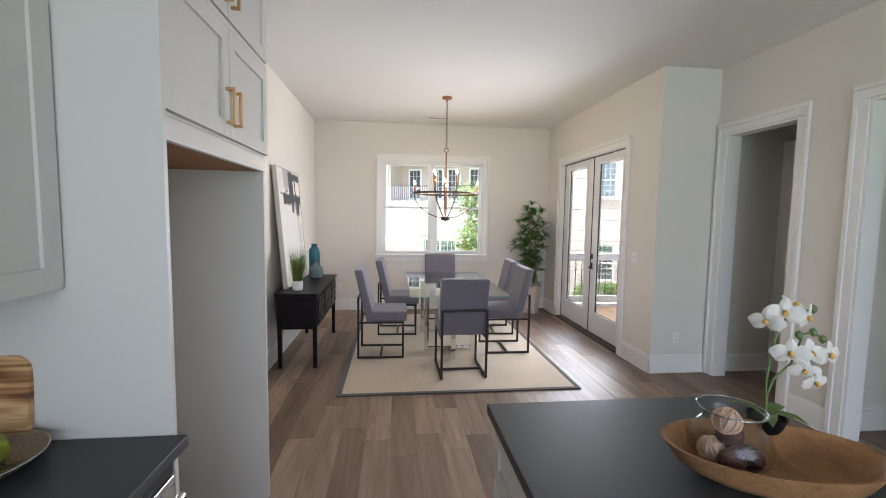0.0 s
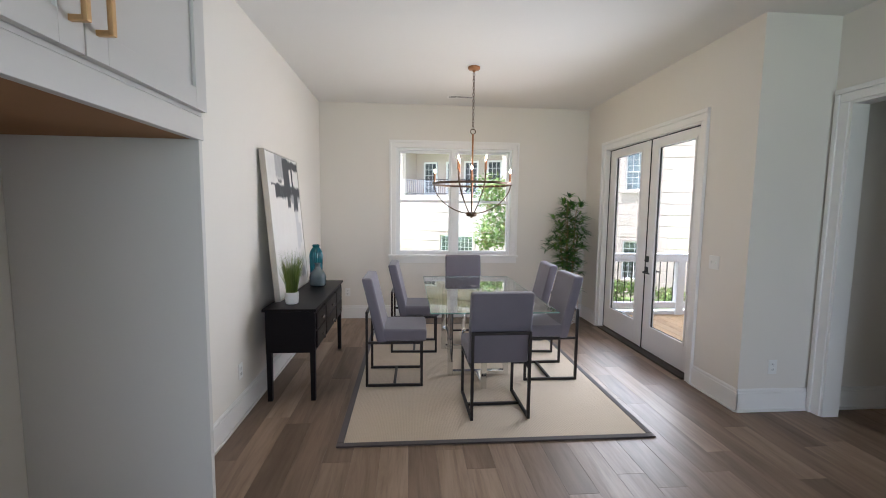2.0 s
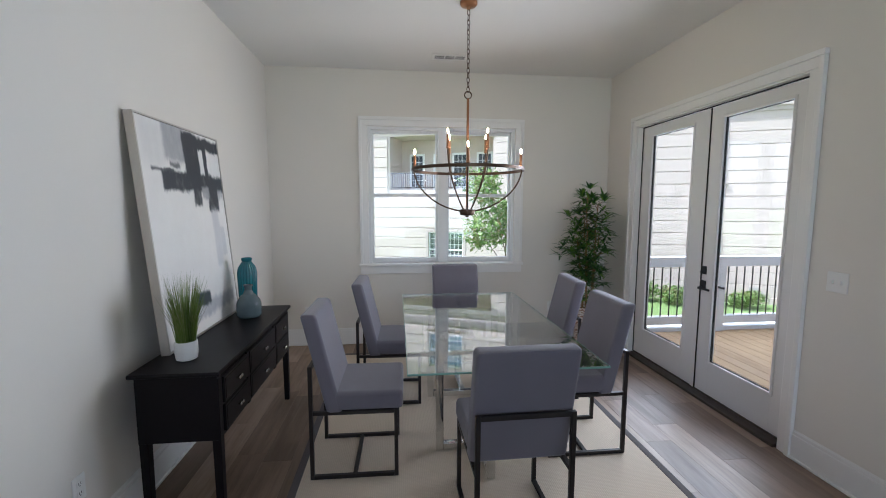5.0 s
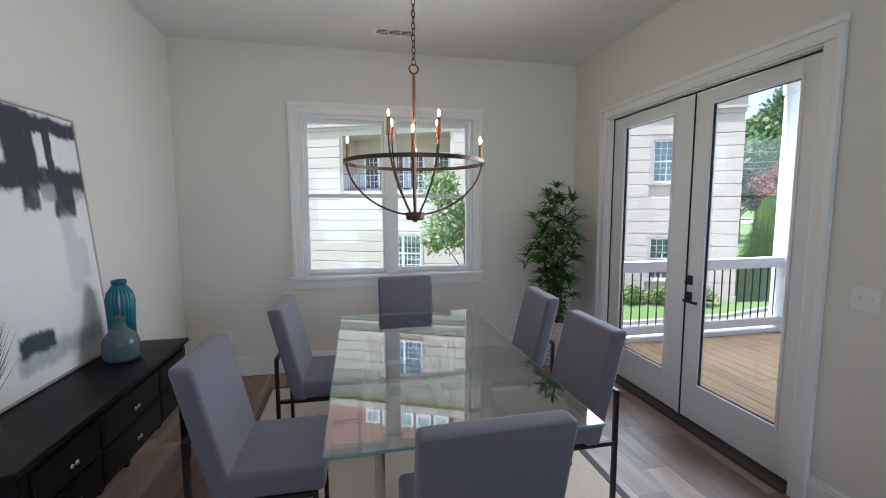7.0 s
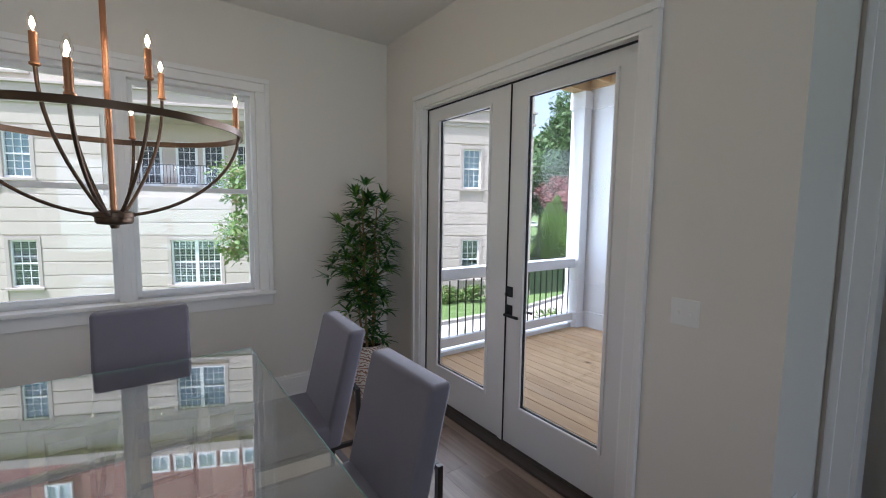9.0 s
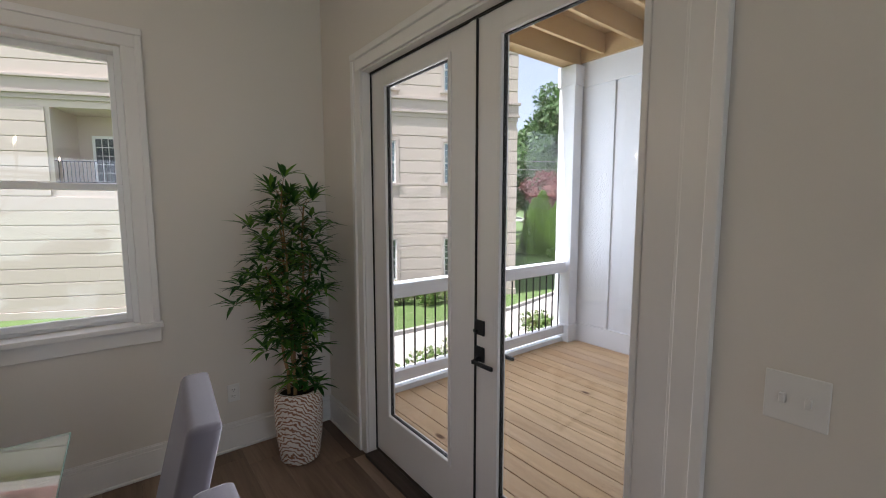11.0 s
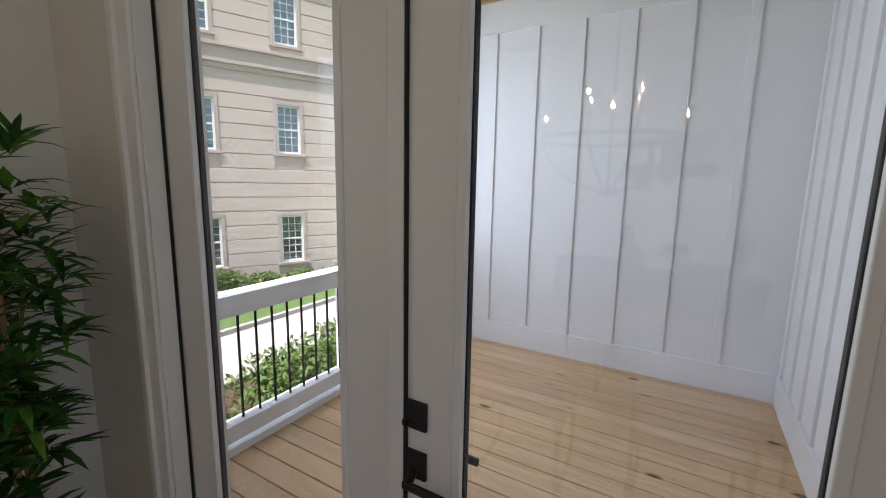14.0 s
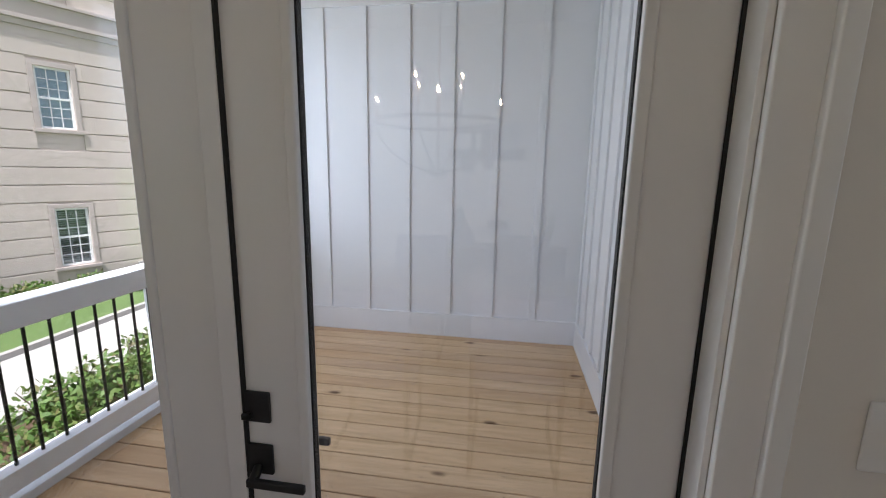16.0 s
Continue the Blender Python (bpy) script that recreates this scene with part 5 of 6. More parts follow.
def orchid():
    root = thing("orchid", "white moth orchid in a dark pot on the island", "plant", (1.65, 1.56, CT))
    rng = random.Random(8)
    bm = bmesh.new()
    lathe(bm, [(0.038, 0), (0.042, 0.004), (0.050, 0.085), (0.052, 0.09), (0.046, 0.09), (0.044, 0.075)], 28)
    part("pot", bm, M["espresso"], root)
    bm = bmesh.new()
    lathe(bm, [(0.043, 0.07), (0.045, 0.08), (0.02, 0.085)], 18)
    part("moss", bm, M["soil"], root)
    for a in (0.3, 2.2, 4.1, 5.3):
        bm = bmesh.new()
        add_leaf(bm, Vector((0, 0, 0.085)), Vector((math.cos(a), math.sin(a), 0.5)), 0.11, 0.042, 0.35)
        part("leaf", bm, M["stem"], root)
    stems = (
        [(0, 0, 0.08), (-0.003, 0, 0.13), (-0.007, 0, 0.19), (0.0, 0, 0.27), (0.017, 0, 0.338), (0.037, -0.005, 0.375), (0.065, -0.005, 0.39), (0.112, -0.01, 0.396)],
        [(0, 0, 0.08), (-0.002, 0, 0.15), (0.015, 0, 0.195), (0.045, 0, 0.222), (0.066, 0, 0.24), (0.080, -0.005, 0.29), (0.090, -0.005, 0.325), (0.118, -0.01, 0.333), (0.150, -0.01, 0.312)],
    )
    for pts in stems:
        bm = bmesh.new()
        tube(bm, pts, 0.0032, 6)
        part("stem", bm, M["stem"], root)

    def flower(at, face, size):
        bm = bmesh.new()
        f = Vector(face).normalized()
        u = f.cross(Vector((0, 0, 1))).normalized()
        w = u.cross(f)
        at = Vector(at)
        for ang, ln, wd in ((90, 0.9, 0.6), (215, 0.9, 0.55), (325, 0.9, 0.55), (0, 1.05, 1.0), (180, 1.05, 1.0)):
            d = u * math.cos(radians(ang)) + w * math.sin(radians(ang))
            s = d.cross(f)
            rows = []
            for q in range(5):
                k = q / 4
                half = wd * size * 0.5 * math.sin(math.pi * min(0.97, 0.12 + 0.85 * k)) ** 0.6
                c = at + d * ln * size * k + f * size * (0.16 * math.sin(k * 2.6) - 0.05 * k)
                rows.append([bm.verts.new(c + s * half * j + f * size * -0.10 * abs(j)) for j in (-1, -0.5, 0, 0.5, 1)])
            for p, q in zip(rows, rows[1:]):
                for j in range(4):
                    bm.faces.new((p[j], p[j + 1], q[j + 1], q[j]))
        fl = part("flower", bm, M["petal"], root, "white orchid bloom")
        bm = bmesh.new()
        ball(bm, at + f * size * 0.2, size * 0.17, 1, (1, 1, 1.3))
        part("heart", bm, M["petal_heart"], fl)

    for at, face, size in (((-0.040, -0.02, 0.368), (-0.85, -0.5, -0.1), 0.042), ((0.008, -0.025, 0.392), (-0.5, -0.85, 0.1), 0.046), ((0.051, -0.01, 0.408), (0.2, -0.6, 0.75), 0.042), ((0.081, -0.02, 0.377), (0.5, -0.8, -0.2), 0.044), ((0.031, -0.03, 0.279), (-0.6, -0.8, 0.0), 0.046), ((0.090, -0.03, 0.278), (-0.1, -0.95, 0.1), 0.046), ((0.150, -0.03, 0.272), (0.2, -0.95, 0.0), 0.046), ((0.088, -0.02, 0.226), (-0.3, -0.8, -0.3), 0.040), ((0.120, -0.025, 0.192), (0.1, -0.9, -0.3), 0.042)):
        flower(at, face, size)
    for p in ((0.112, -0.01, 0.398), (0.079, -0.005, 0.323), (0.118, -0.01, 0.332), (0.150, -0.01, 0.311)):
        bm = bmesh.new()
        ball(bm, p, 0.011, 1, (1, 1, 1.25))
        part("bud", bm, M["stem"], root, "closed green bud")


island_things()


# ---- porch ----
WX, SY, PY = 6.25, 4.69, 7.50
# shade in the gaps between deck boards is put into this slab's colour
slab("porch_slab", (XR + TH, SY - 0.1, -0.40), (WX + 0.1, PY + 0.16, -0.040), M["joint"], "porch deck framing, darkened so the board gaps look shaded", "deck frame")


def board_batten(name, axis, face, out, spots, a0, a1, label):
    root = thing(name, label, "wall", kind="structure")

    def piece(n, u0, u1, z0, z1, deep, bevel=0.002):
        d0, d1 = sorted((face, face + out * deep))
        lo, hi = ((d0, u0, z0), (d1, u1, z1)) if axis == "x" else ((u0, d0, z0), (u1, d1, z1))
        box_part(n, lo, hi, M["siding"], root, bevel)

    d0, d1 = sorted((face - out * 0.12, face))
    lo, hi = ((d0, a0, -0.4), (d1, a1, 3.75)) if axis == "x" else ((a0, d0, -0.4), (a1, d1, 3.75))
    box_part("backing", lo, hi, M["siding"], root)
    piece("base_board", a0, a1, -0.005, 0.213, 0.024, 0.004)
    piece("frieze_board", a0, a1, 2.915, 3.40, 0.022, 0.003)
    for s in spots:
        piece("batten", s - 0.031, s + 0.031, 0.214, 2.914, 0.018)


board_batten("porch_wall_east", "x", WX, -1, [7.05 - 0.39 * k for k in range(6)], SY, PY + 0.12, "white board-and-batten porch wall")
board_batten("porch_wall_south", "y", SY, 1, [WX - 0.06 - 0.3 * k for k in range(9)], XR + TH, WX - 0.024, "white board-and-batten porch wall")


def porch_frame():
    root = thing("porch_post", "boxed white porch post beside the railing", "post", (0, 0, 0))
    box_part("shaft", (6.075, PY - 0.090, -0.004), (6.222, PY + 0.120, 3.145), M["siding"], root, 0.004)
    box_part("base_collar", (6.060, PY - 0.105, -0.004), (6.223, PY + 0.135, 0.205), M["siding"], root, 0.004)
    box_part("top_collar", (6.060, PY - 0.105, 2.93), (6.223, PY + 0.135, 3.144), M["siding"], root, 0.004)
    bm = bmesh.new()
    box(bm, (XR + TH + 0.02, PY - 0.07, 3.15), (WX - 0.023, PY + 0.10, 3.40), 0.003)
    structure("porch_beam", bm, M["joist"], "pine header beam over the porch opening", "beam")
    bm = bmesh.new()
    box(bm, (WX - 0.066, SY + 0.024, 3.18), (WX - 0.023, PY - 0.072, 3.40), 0.002)
    structure("porch_ledger", bm, M["joist"], "pine ledger along the porch wall", "beam")
    for k in range(7):
        bm = bmesh.new()
        y = PY - 0.35 - 0.40 * k
        box(bm, (XR + TH + 0.02, y - 0.02, 3.20), (WX - 0.067, y + 0.02, 3.40), 0.002)
        structure("porch_joist", bm, M["joist"], "pine joist of the deck above", "joist")
    slab("porch_roof", (XR + TH, SY, 3.401), (WX, PY + 0.12, 3.45), M["joist"], "pine decking above the porch", "porch ceiling")


porch_frame()


def railing():
    root = thing("porch_railing", "white timber railing with slim black balusters", "railing")
    x0, x1 = XR + TH + 0.02, 6.059
    box_part("top_rail", (x0, PY - 0.055, 0.825), (x1, PY + 0.075, 0.945), M["siding"], root, 0.006)
    box_part("bottom_rail", (x0, PY - 0.035, 0.090), (x1, PY + 0.05, 0.190), M["siding"], root, 0.004)
    box_part("skirt", (x0, PY - 0.02, -0.004), (x1, PY + 0.12, 0.045), M["siding"], root, 0.004)
    box_part("newel", (4.69, PY - 0.05, -0.004), (4.81, PY + 0.07, 0.8248), M["siding"], root, 0.004)
    x = x0 + 0.075
    bm = bmesh.new()
    rod(bm, (0, PY + 0.005, 0.189), (0, PY + 0.005, 0.826), 0.0078, sides=10)
    me = mesh_of("baluster", bm, M["iron"])
    while x < x1 - 0.04:
        if not 4.67 < x < 4.83:
            ob = new("baluster", me)
            ob.parent = root
            ob.location = (x, 0, 0)
        x += 0.112


railing()


# ---- neighbouring building ----
BO, BU = Vector((9.94, 19.30, -0.33)), Vector((0.912, -0.410, 0)).normalized()
BM = Matrix.Translation(BO) @ Matrix.Rotation(math.atan2(BU.y, BU.x), 4, "Z")  # local x along the front, local y into the building
GZ = -2.2


def building():
    root = new("apartment_building")
    root.matrix_world = BM
    tagged(root, "cream stucco apartment house with banded walls and white sash windows", "building")
    s0, s1, top = -24.0, 6.0, 9.55
    singles = [(0.12, 0.90), (2.86, 3.64), (-13.68, -12.83), (-19.0, -18.2)]
    wins = []
    for a, b in singles:
        for z0, z1 in ((-1.06, 0.63), (2.86, 4.50), (6.52, 8.20)):
            wins.append((a, b, z0, z1, 1))
    wins.append((-8.50, -6.77, -1.06, 0.63, 2))
    wins.append((-8.50, -6.77, 6.52, 8.20, 2))
    recess = (-10.5, -5.4, 2.66, 5.20)
    bm = bmesh.new()
    holes = [(a, b, z0, z1) for a, b, z0, z1, _ in wins] + [recess]
    cuts = sorted({s0, s1, *(h[0] for h in holes), *(h[1] for h in holes)})
    for a0, a1 in zip(cuts, cuts[1:]):
        zs = [(GZ - 0.5, top)]
        for h in holes:
            if h[0] <= a0 and h[1] >= a1:
                zs = [z for z0, z1 in zs for z in ((z0, min(z1, h[2])), (max(z0, h[3]), z1)) if z[1] - z[0] > 1e-4]
        for z0, z1 in zs:
            box(bm, (a0, 0.03, z0), (a1, 0.45, z1))
    wall = part("wall", bm, M["stucco"], root, smooth=0)
    box_part("side_wall", (s1 - 0.5, 0.451, GZ - 0.5), (s1, 14, 13.4), M["stucco"], root)
    box_part("cornice", (s0, -0.25, top), (s1 + 0.3, 0.5, top + 0.35), M["stucco_trim"], root, 0.02, "moulded stucco cornice")
    box_part("attic_wall", (s0, 0.25, top + 0.351), (s1, 0.6, 13.4), M["brick"], root, 0.0, "red brick attic storey")
    box_part("roof", (s0, 0.1, 13.401), (s1 + 0.3, 14, 13.8), M["stucco_trim"], root)
    for a, z, w, h in [(-9.7 + 0.86 * k, 10.15, 0.72, 0.70) for k in range(5)] + [(-13.3, 10.9, 0.9, 1.5), (-3.4, 10.9, 0.9, 1.5), (1.0, 10.9, 0.9, 1.5)]:
        bm = bmesh.new()
        for lo, hi in (((a, 0.16, z), (a + 0.09, 0.249, z + h)), ((a + w - 0.09, 0.16, z), (a + w, 0.249, z + h)), ((a + 0.09, 0.16, z), (a + w - 0.09, 0.249, z + 0.09)), ((a + 0.09, 0.16, z + h - 0.09), (a + w - 0.09, 0.249, z + h)), ((a + w / 2 - 0.015, 0.18, z + 0.09), (a + w / 2 + 0.015, 0.24, z + h - 0.09))):
            box(bm, lo, hi)
        d = part("attic_window", bm, M["vinyl"], root, "white attic window")
        # opaque pane, the mirrored sky put into its pale blue colour
        box_part("pane", (a + 0.08, 0.225, z + 0.08), (a + w - 0.08, 0.24, z + h - 0.08), M["sky_tint_cloth"], d)
    # dark sheet added behind the windows in place of unlit rooms
    box_part("interior", (s0, 2.4, GZ), (s1 - 0.6, 2.6, top), M["unlit_room_tone"], root)
    # banded courses, cut back at the windows
    pitch, zc = 0.487, -1.62
    while zc < top - 0.5:
        z0, z1 = zc + 0.016, zc + pitch - 0.016
        if not (5.40 < zc + pitch / 2 < 6.25):
            runs = [(s0, s1 + 0.03)]
            for h in holes:
                m = 0.132
                if h[2] - m < z1 and h[3] + m + 0.04 > z0:
                    runs = [r for a, b in runs for r in ((a, min(b, h[0] - m)), (max(a, h[1] + m), b)) if r[1] - r[0] > 0.05]
            for a, b in runs:
                box_part("course", (a, -0.015, z0), (b, 0.029, z1), M["stucco"], wall, 0.008)
        zc += pitch
    box_part("plinth", (s0, -0.05, GZ - 0.5), (s1 + 0.06, 0.029, -1.62), M["stucco"], root, 0.01)
    bm = bmesh.new()
    for y, z0, z1 in ((-0.03, 5.44, 5.60), (-0.10, 5.60, 5.70), (-0.05, 5.70, 6.10), (-0.13, 6.10, 6.20)):
        box(bm, (s0, y, z0), (s1 - y, 0.029, z1), 0.01)
    part("band", bm, M["stucco_trim"], root, "moulded belt course")
    for a, b, z0, z1, leaves in wins:
        w = new("window")
        w.parent = root
        w.location = (a, 0, z0)
        W, Hh = b - a, z1 - z0
        bm = bmesh.new()
        for lo, hi in (((-0.13, -0.03, -0.02), (0.0, 0.029, Hh)), ((W, -0.03, -0.02), (W + 0.13, 0.029, Hh)), ((-0.13, -0.03, Hh), (W + 0.13, 0.029, Hh + 0.13)), ((-0.17, -0.07, -0.12), (W + 0.17, 0.029, -0.02))):
            box(bm, lo, hi, 0.008)
        part("surround", bm, M["stucco_trim"], w)
        bm = bmesh.new()
        f = 0.055
        for lo, hi in (((0, 0.05, 0), (f, 0.14, Hh)), ((W - f, 0.05, 0), (W, 0.14, Hh)), ((f, 0.05, 0), (W - f, 0.14, f)), ((f, 0.05, Hh - f), (W - f, 0.14, Hh)), ((f, 0.06, Hh / 2 - 0.03), (W - f, 0.13, Hh / 2 + 0.03))):
            box(bm, lo, hi)
        if leaves == 2:
            box(bm, (W / 2 - 0.06, 0.05, f), (W / 2 + 0.06, 0.14, Hh - f))
        cols = 4 * leaves - (1 if leaves == 1 else 0)
        for k in range(1, cols):
            x = f + (W - 2 * f) * k / cols
            box(bm, (x - 0.011, 0.075, f), (x + 0.011, 0.10, Hh - f))
        for k in (1, 2, 4, 5):
            z = f + (Hh - 2 * f) * k / 6
            box(bm, (f, 0.075, z - 0.011), (W - f, 0.10, z + 0.011))
        part("frame", bm, M["vinyl"], w)
        box_part("pane", (f - 0.01, 0.105, f - 0.01), (W - f + 0.01, 0.115, Hh - f + 0.01), M["far_pane"], w).visible_shadow = False
        if z0 < 2:
            bm = bmesh.new()
            z = f
            while z < Hh - f:
                box(bm, (f, 0.17, z), (W - f, 0.20, z + 0.035), 0, Matrix.Translation((0, 0, 0)))
                z += 0.062
            part("blind", bm, M["blind"], w, "cream slatted blind")
        else:
            # pale shade whose tint also carries the pane's sky reflection
            box_part("curtain", (f, 0.17, f), (W - f, 0.20, Hh - f), M["sky_tint_cloth"], w)
    # recessed balcony with doors and an iron rail
    a, b, z0, z1 = recess
    bm = bmesh.new()
    box(bm, (a, 1.5, z0), (b, 1.6, z1))
    box(bm, (a - 0.02, 0.451, z0), (a, 1.6, z1))
    box(bm, (b, 0.451, z0), (b + 0.02, 1.6, z1))
    box(bm, (a, 0.451, z0 - 0.05), (b, 1.6, z0))
    box(bm, (a, 0.451, z1), (b, 1.6, z1 + 0.05))
    part("balcony_recess", bm, M["stucco"], root)
    for c in (-9.65, -8.35, -7.35, -6.1):
        bm = bmesh.new()
        wd, hh = 0.80, 1.85
        for lo, hi in (((c - wd / 2, 1.44, z0), (c - wd / 2 + 0.09, 1.49, z0 + hh)), ((c + wd / 2 - 0.09, 1.44, z0), (c + wd / 2, 1.49, z0 + hh)), ((c - wd / 2, 1.44, z0 + hh - 0.1), (c + wd / 2, 1.49, z0 + hh)), ((c - wd / 2, 1.44, z0), (c + wd / 2, 1.49, z0 + 0.2))):
            box(bm, lo, hi)
        for k in (1, 2):
            box(bm, (c - wd / 2 + 0.09 + (wd - 0.18) * k / 3 - 0.01, 1.45, z0 + 0.2), (c - wd / 2 + 0.09 + (wd - 0.18) * k / 3 + 0.01, 1.47, z0 + hh - 0.1))
        for k in range(1, 5):
            box(bm, (c - wd / 2 + 0.09, 1.45, z0 + 0.2 + 1.55 * k / 5 - 0.01), (c + wd / 2 - 0.09, 1.47, z0 + 0.2 + 1.55 * k / 5 + 0.01))
        d = part("balcony_door", bm, M["vinyl"], root, "white glazed balcony door")
        # solid pane coloured like the unlit room behind it
        box_part("pane", (c - wd / 2 + 0.08, 1.475, z0 + 0.19), (c + wd / 2 - 0.08, 1.482, z0 + hh - 0.09), M["unlit_room_tone"], d)
    bm = bmesh.new()
    for z in (z0 + 0.08, z0 + 0.78):
        box(bm, (a, 0.06, z), (b, 0.09, z + 0.03))
    x = a + 0.1
    while x < b:
        box(bm, (x - 0.008, 0.067, z0 + 0.08), (x + 0.008, 0.083, z0 + 0.80))
        x += 0.115
    part("balcony_rail", bm, M["iron"], root, "black iron balcony rail")
    bm = bmesh.new()
    box(bm, (4.75, -0.07, -1.42), (5.10, -0.016, -1.22), 0.005)
    part("utility_box", bm, M["kerb"], root)


building()


# ---- ground, road and planting ----
def ground():
    bm = bmesh.new()
    n = 40
    ring = [bm.verts.new((900 * math.cos(2 * math.pi * k / n), 900 * math.sin(2 * math.pi * k / n), GZ)) for k in range(n)]
    bm.faces.new(ring)
    structure("ground", bm, M["lawn"], "mown green lawn", "ground", smooth=0)
    bm = bmesh.new()
    pts = [(-60, 13.9), (-10, 13.75), (4, 13.65), (9, 13.6), (13, 13.65), (19, 14.9), (28, 17.6), (60, 27.0)]
    top = [[bm.verts.new((x, y + o, GZ + 0.012)) for x, y in pts] for o in (-1.2, 1.2)]
    for k in range(len(pts) - 1):
        bm.faces.new((top[0][k], top[0][k + 1], top[1][k + 1], top[1][k]))
    structure("road", bm, M["concrete"], "pale sunlit concrete drive", "road", smooth=0)
    for o in (-1.35, 1.21):
        bm = bmesh.new()
        for (x, y), (x2, y2) in zip(pts, pts[1:]):
            v = [bm.verts.new(p) for p in ((x, y + o, GZ), (x2, y2 + o, GZ), (x2, y2 + o + 0.14, GZ), (x, y + o + 0.14, GZ), (x, y + o, GZ + 0.13), (x2, y2 + o, GZ + 0.13), (x2, y2 + o + 0.14, GZ + 0.13), (x, y + o + 0.14, GZ + 0.13))]
            for f in ((4, 5, 6, 7), (0, 1, 5, 4), (3, 2, 6, 7)):
                bm.faces.new([v[i] for i in f])
        structure("kerb_" + ("1" if o < 0 else "2"), bm, M["kerb"], "raised concrete kerb of the drive", "kerb", smooth=0)
    slab("planting_bed", (-4, 8.2, GZ), (16, 12.15, GZ + 0.05), M["mulch"], "bark mulch bed below the porch", "planting bed")


ground()


def leaf_cloud(bm, rng, blobs, count, size):
    """Scatter small leaves through overlapping uneven clumps: (x, y, z, rx, ry, rz)."""
    for _ in range(count):
        x, y, z, rx, ry, rz = rng.choice(blobs)
        d = Vector((rng.gauss(0, 1), rng.gauss(0, 1), rng.gauss(0, 1))).normalized()
        k = rng.uniform(0.55, 1.08)
        p = Vector((x + d.x * rx * k, y + d.y * ry * k, z + d.z * rz * k))
        u = Vector((rng.gauss(0, 1), rng.gauss(0, 1), rng.gauss(0, 1))).normalized()
        v = u.cross(d + Vector((0.01, 0, 0.3))).normalized()
        s = size * rng.uniform(0.6, 1.3)
        q = [bm.verts.new(p + u * s * a + v * s * b) for a, b in ((-1, 0), (0, -0.5), (1, 0), (0, 0.5))]
        bm.faces.new(q)


def tree(name, label, at, height, spread, leaf, count, size, seed, trunk=0.18, crown_from=0.3):
    rng = random.Random(seed)
    root = thing(name, label, "tree", (at[0], at[1], GZ))
    bm = bmesh.new()
    tube(bm, [(0, 0, -0.1), (0.03, 0, height * 0.2), (-0.04, 0.05, height * 0.45), (0.05, 0, height * 0.8)], [trunk, trunk * 0.8, trunk * 0.55, trunk * 0.15], 10)
    limbs = []
    for k in range(9):
        a, z = rng.uniform(0, 6.28), height * rng.uniform(crown_from, 0.7)
        tip = Vector((math.cos(a) * spread * rng.uniform(0.5, 0.85), math.sin(a) * spread * rng.uniform(0.5, 0.85), z + height * rng.uniform(0.08, 0.25)))
        tube(bm, [(0, 0, z), tip * 0.5 + Vector((0, 0, z * 0.52)), tip], [trunk * 0.35, trunk * 0.2, trunk * 0.06], 6)
        limbs.append(tip)
    part("trunk", bm, M["bark"], root)
    blobs = [(t.x, t.y, t.z, spread * rng.uniform(0.28, 0.45), spread * rng.uniform(0.28, 0.45), height * rng.uniform(0.07, 0.13)) for t in limbs for _ in (0, 1)]
    for k in range(7):
        a, r = rng.uniform(0, 6.28), spread * rng.uniform(0, 0.5)
        blobs.append((r * math.cos(a), r * math.sin(a), height * rng.uniform(0.55, 0.92), spread * rng.uniform(0.25, 0.42), spread * rng.uniform(0.25, 0.42), height * rng.uniform(0.07, 0.12)))
    bm = bmesh.new()
    leaf_cloud(bm, rng, blobs, count, size)
    tagged(part("crown", bm, M[leaf], root, smooth=0), kind="stuff")


def conifer(label, at, height, r, seed, count=9000):
    rng = random.Random(seed)
    root = thing("conifer", label, "tree", (at[0], at[1], GZ))
    bm = bmesh.new()
    rod(bm, (0, 0, -0.1), (0, 0, height * 0.9), 0.12, 0.02, 8)
    part("trunk", bm, M["bark"], root)
    bm = bmesh.new()
    for _ in range(count):
        u = rng.random() ** 1.6
        z = 0.15 + u * (height - 0.15)
        a = rng.uniform(0, 6.283)
        rr = r * (1 - u) ** 0.8 * rng.uniform(0.6, 1.05) * (1 + 0.18 * math.sin(a * 5 + z * 3))
        add_leaf(bm, Vector((rr * math.cos(a), rr * math.sin(a), z)), Vector((math.cos(a), math.sin(a), 0.7)), rng.uniform(0.14, 0.28), 0.085, 0.1)
    tagged(part("crown", bm, M["conifer"], root, smooth=0), kind="stuff")


def shrub(label, at, rx, ry, h, leaf, seed, count=1500, size=0.05):
    rng = random.Random(seed)
    root = thing("shrub", label, "shrub", (at[0], at[1], GZ))
    bm = bmesh.new()
    for k in range(6):
        a = k * 1.05
        tube(bm, [(0, 0, 0), (rx * 0.3 * math.cos(a), ry * 0.3 * math.sin(a), h * 0.4), (rx * 0.6 * math.cos(a), ry * 0.6 * math.sin(a), h * 0.8)], [0.02, 0.014, 0.005], 5)
    part("branches", bm, M["bark"], root)
    blobs = [(rng.uniform(-0.6, 0.6) * rx, rng.uniform(-0.6, 0.6) * ry, h * rng.uniform(0.3, 0.7), rx * 0.5, ry * 0.5, h * 0.32) for _ in range(7)]
    bm = bmesh.new()
    leaf_cloud(bm, rng, blobs, count, size)
    tagged(part("leaves", bm, M[leaf], root, smooth=0), kind="stuff")


# low shrubs below the porch
rs = random.Random(21)
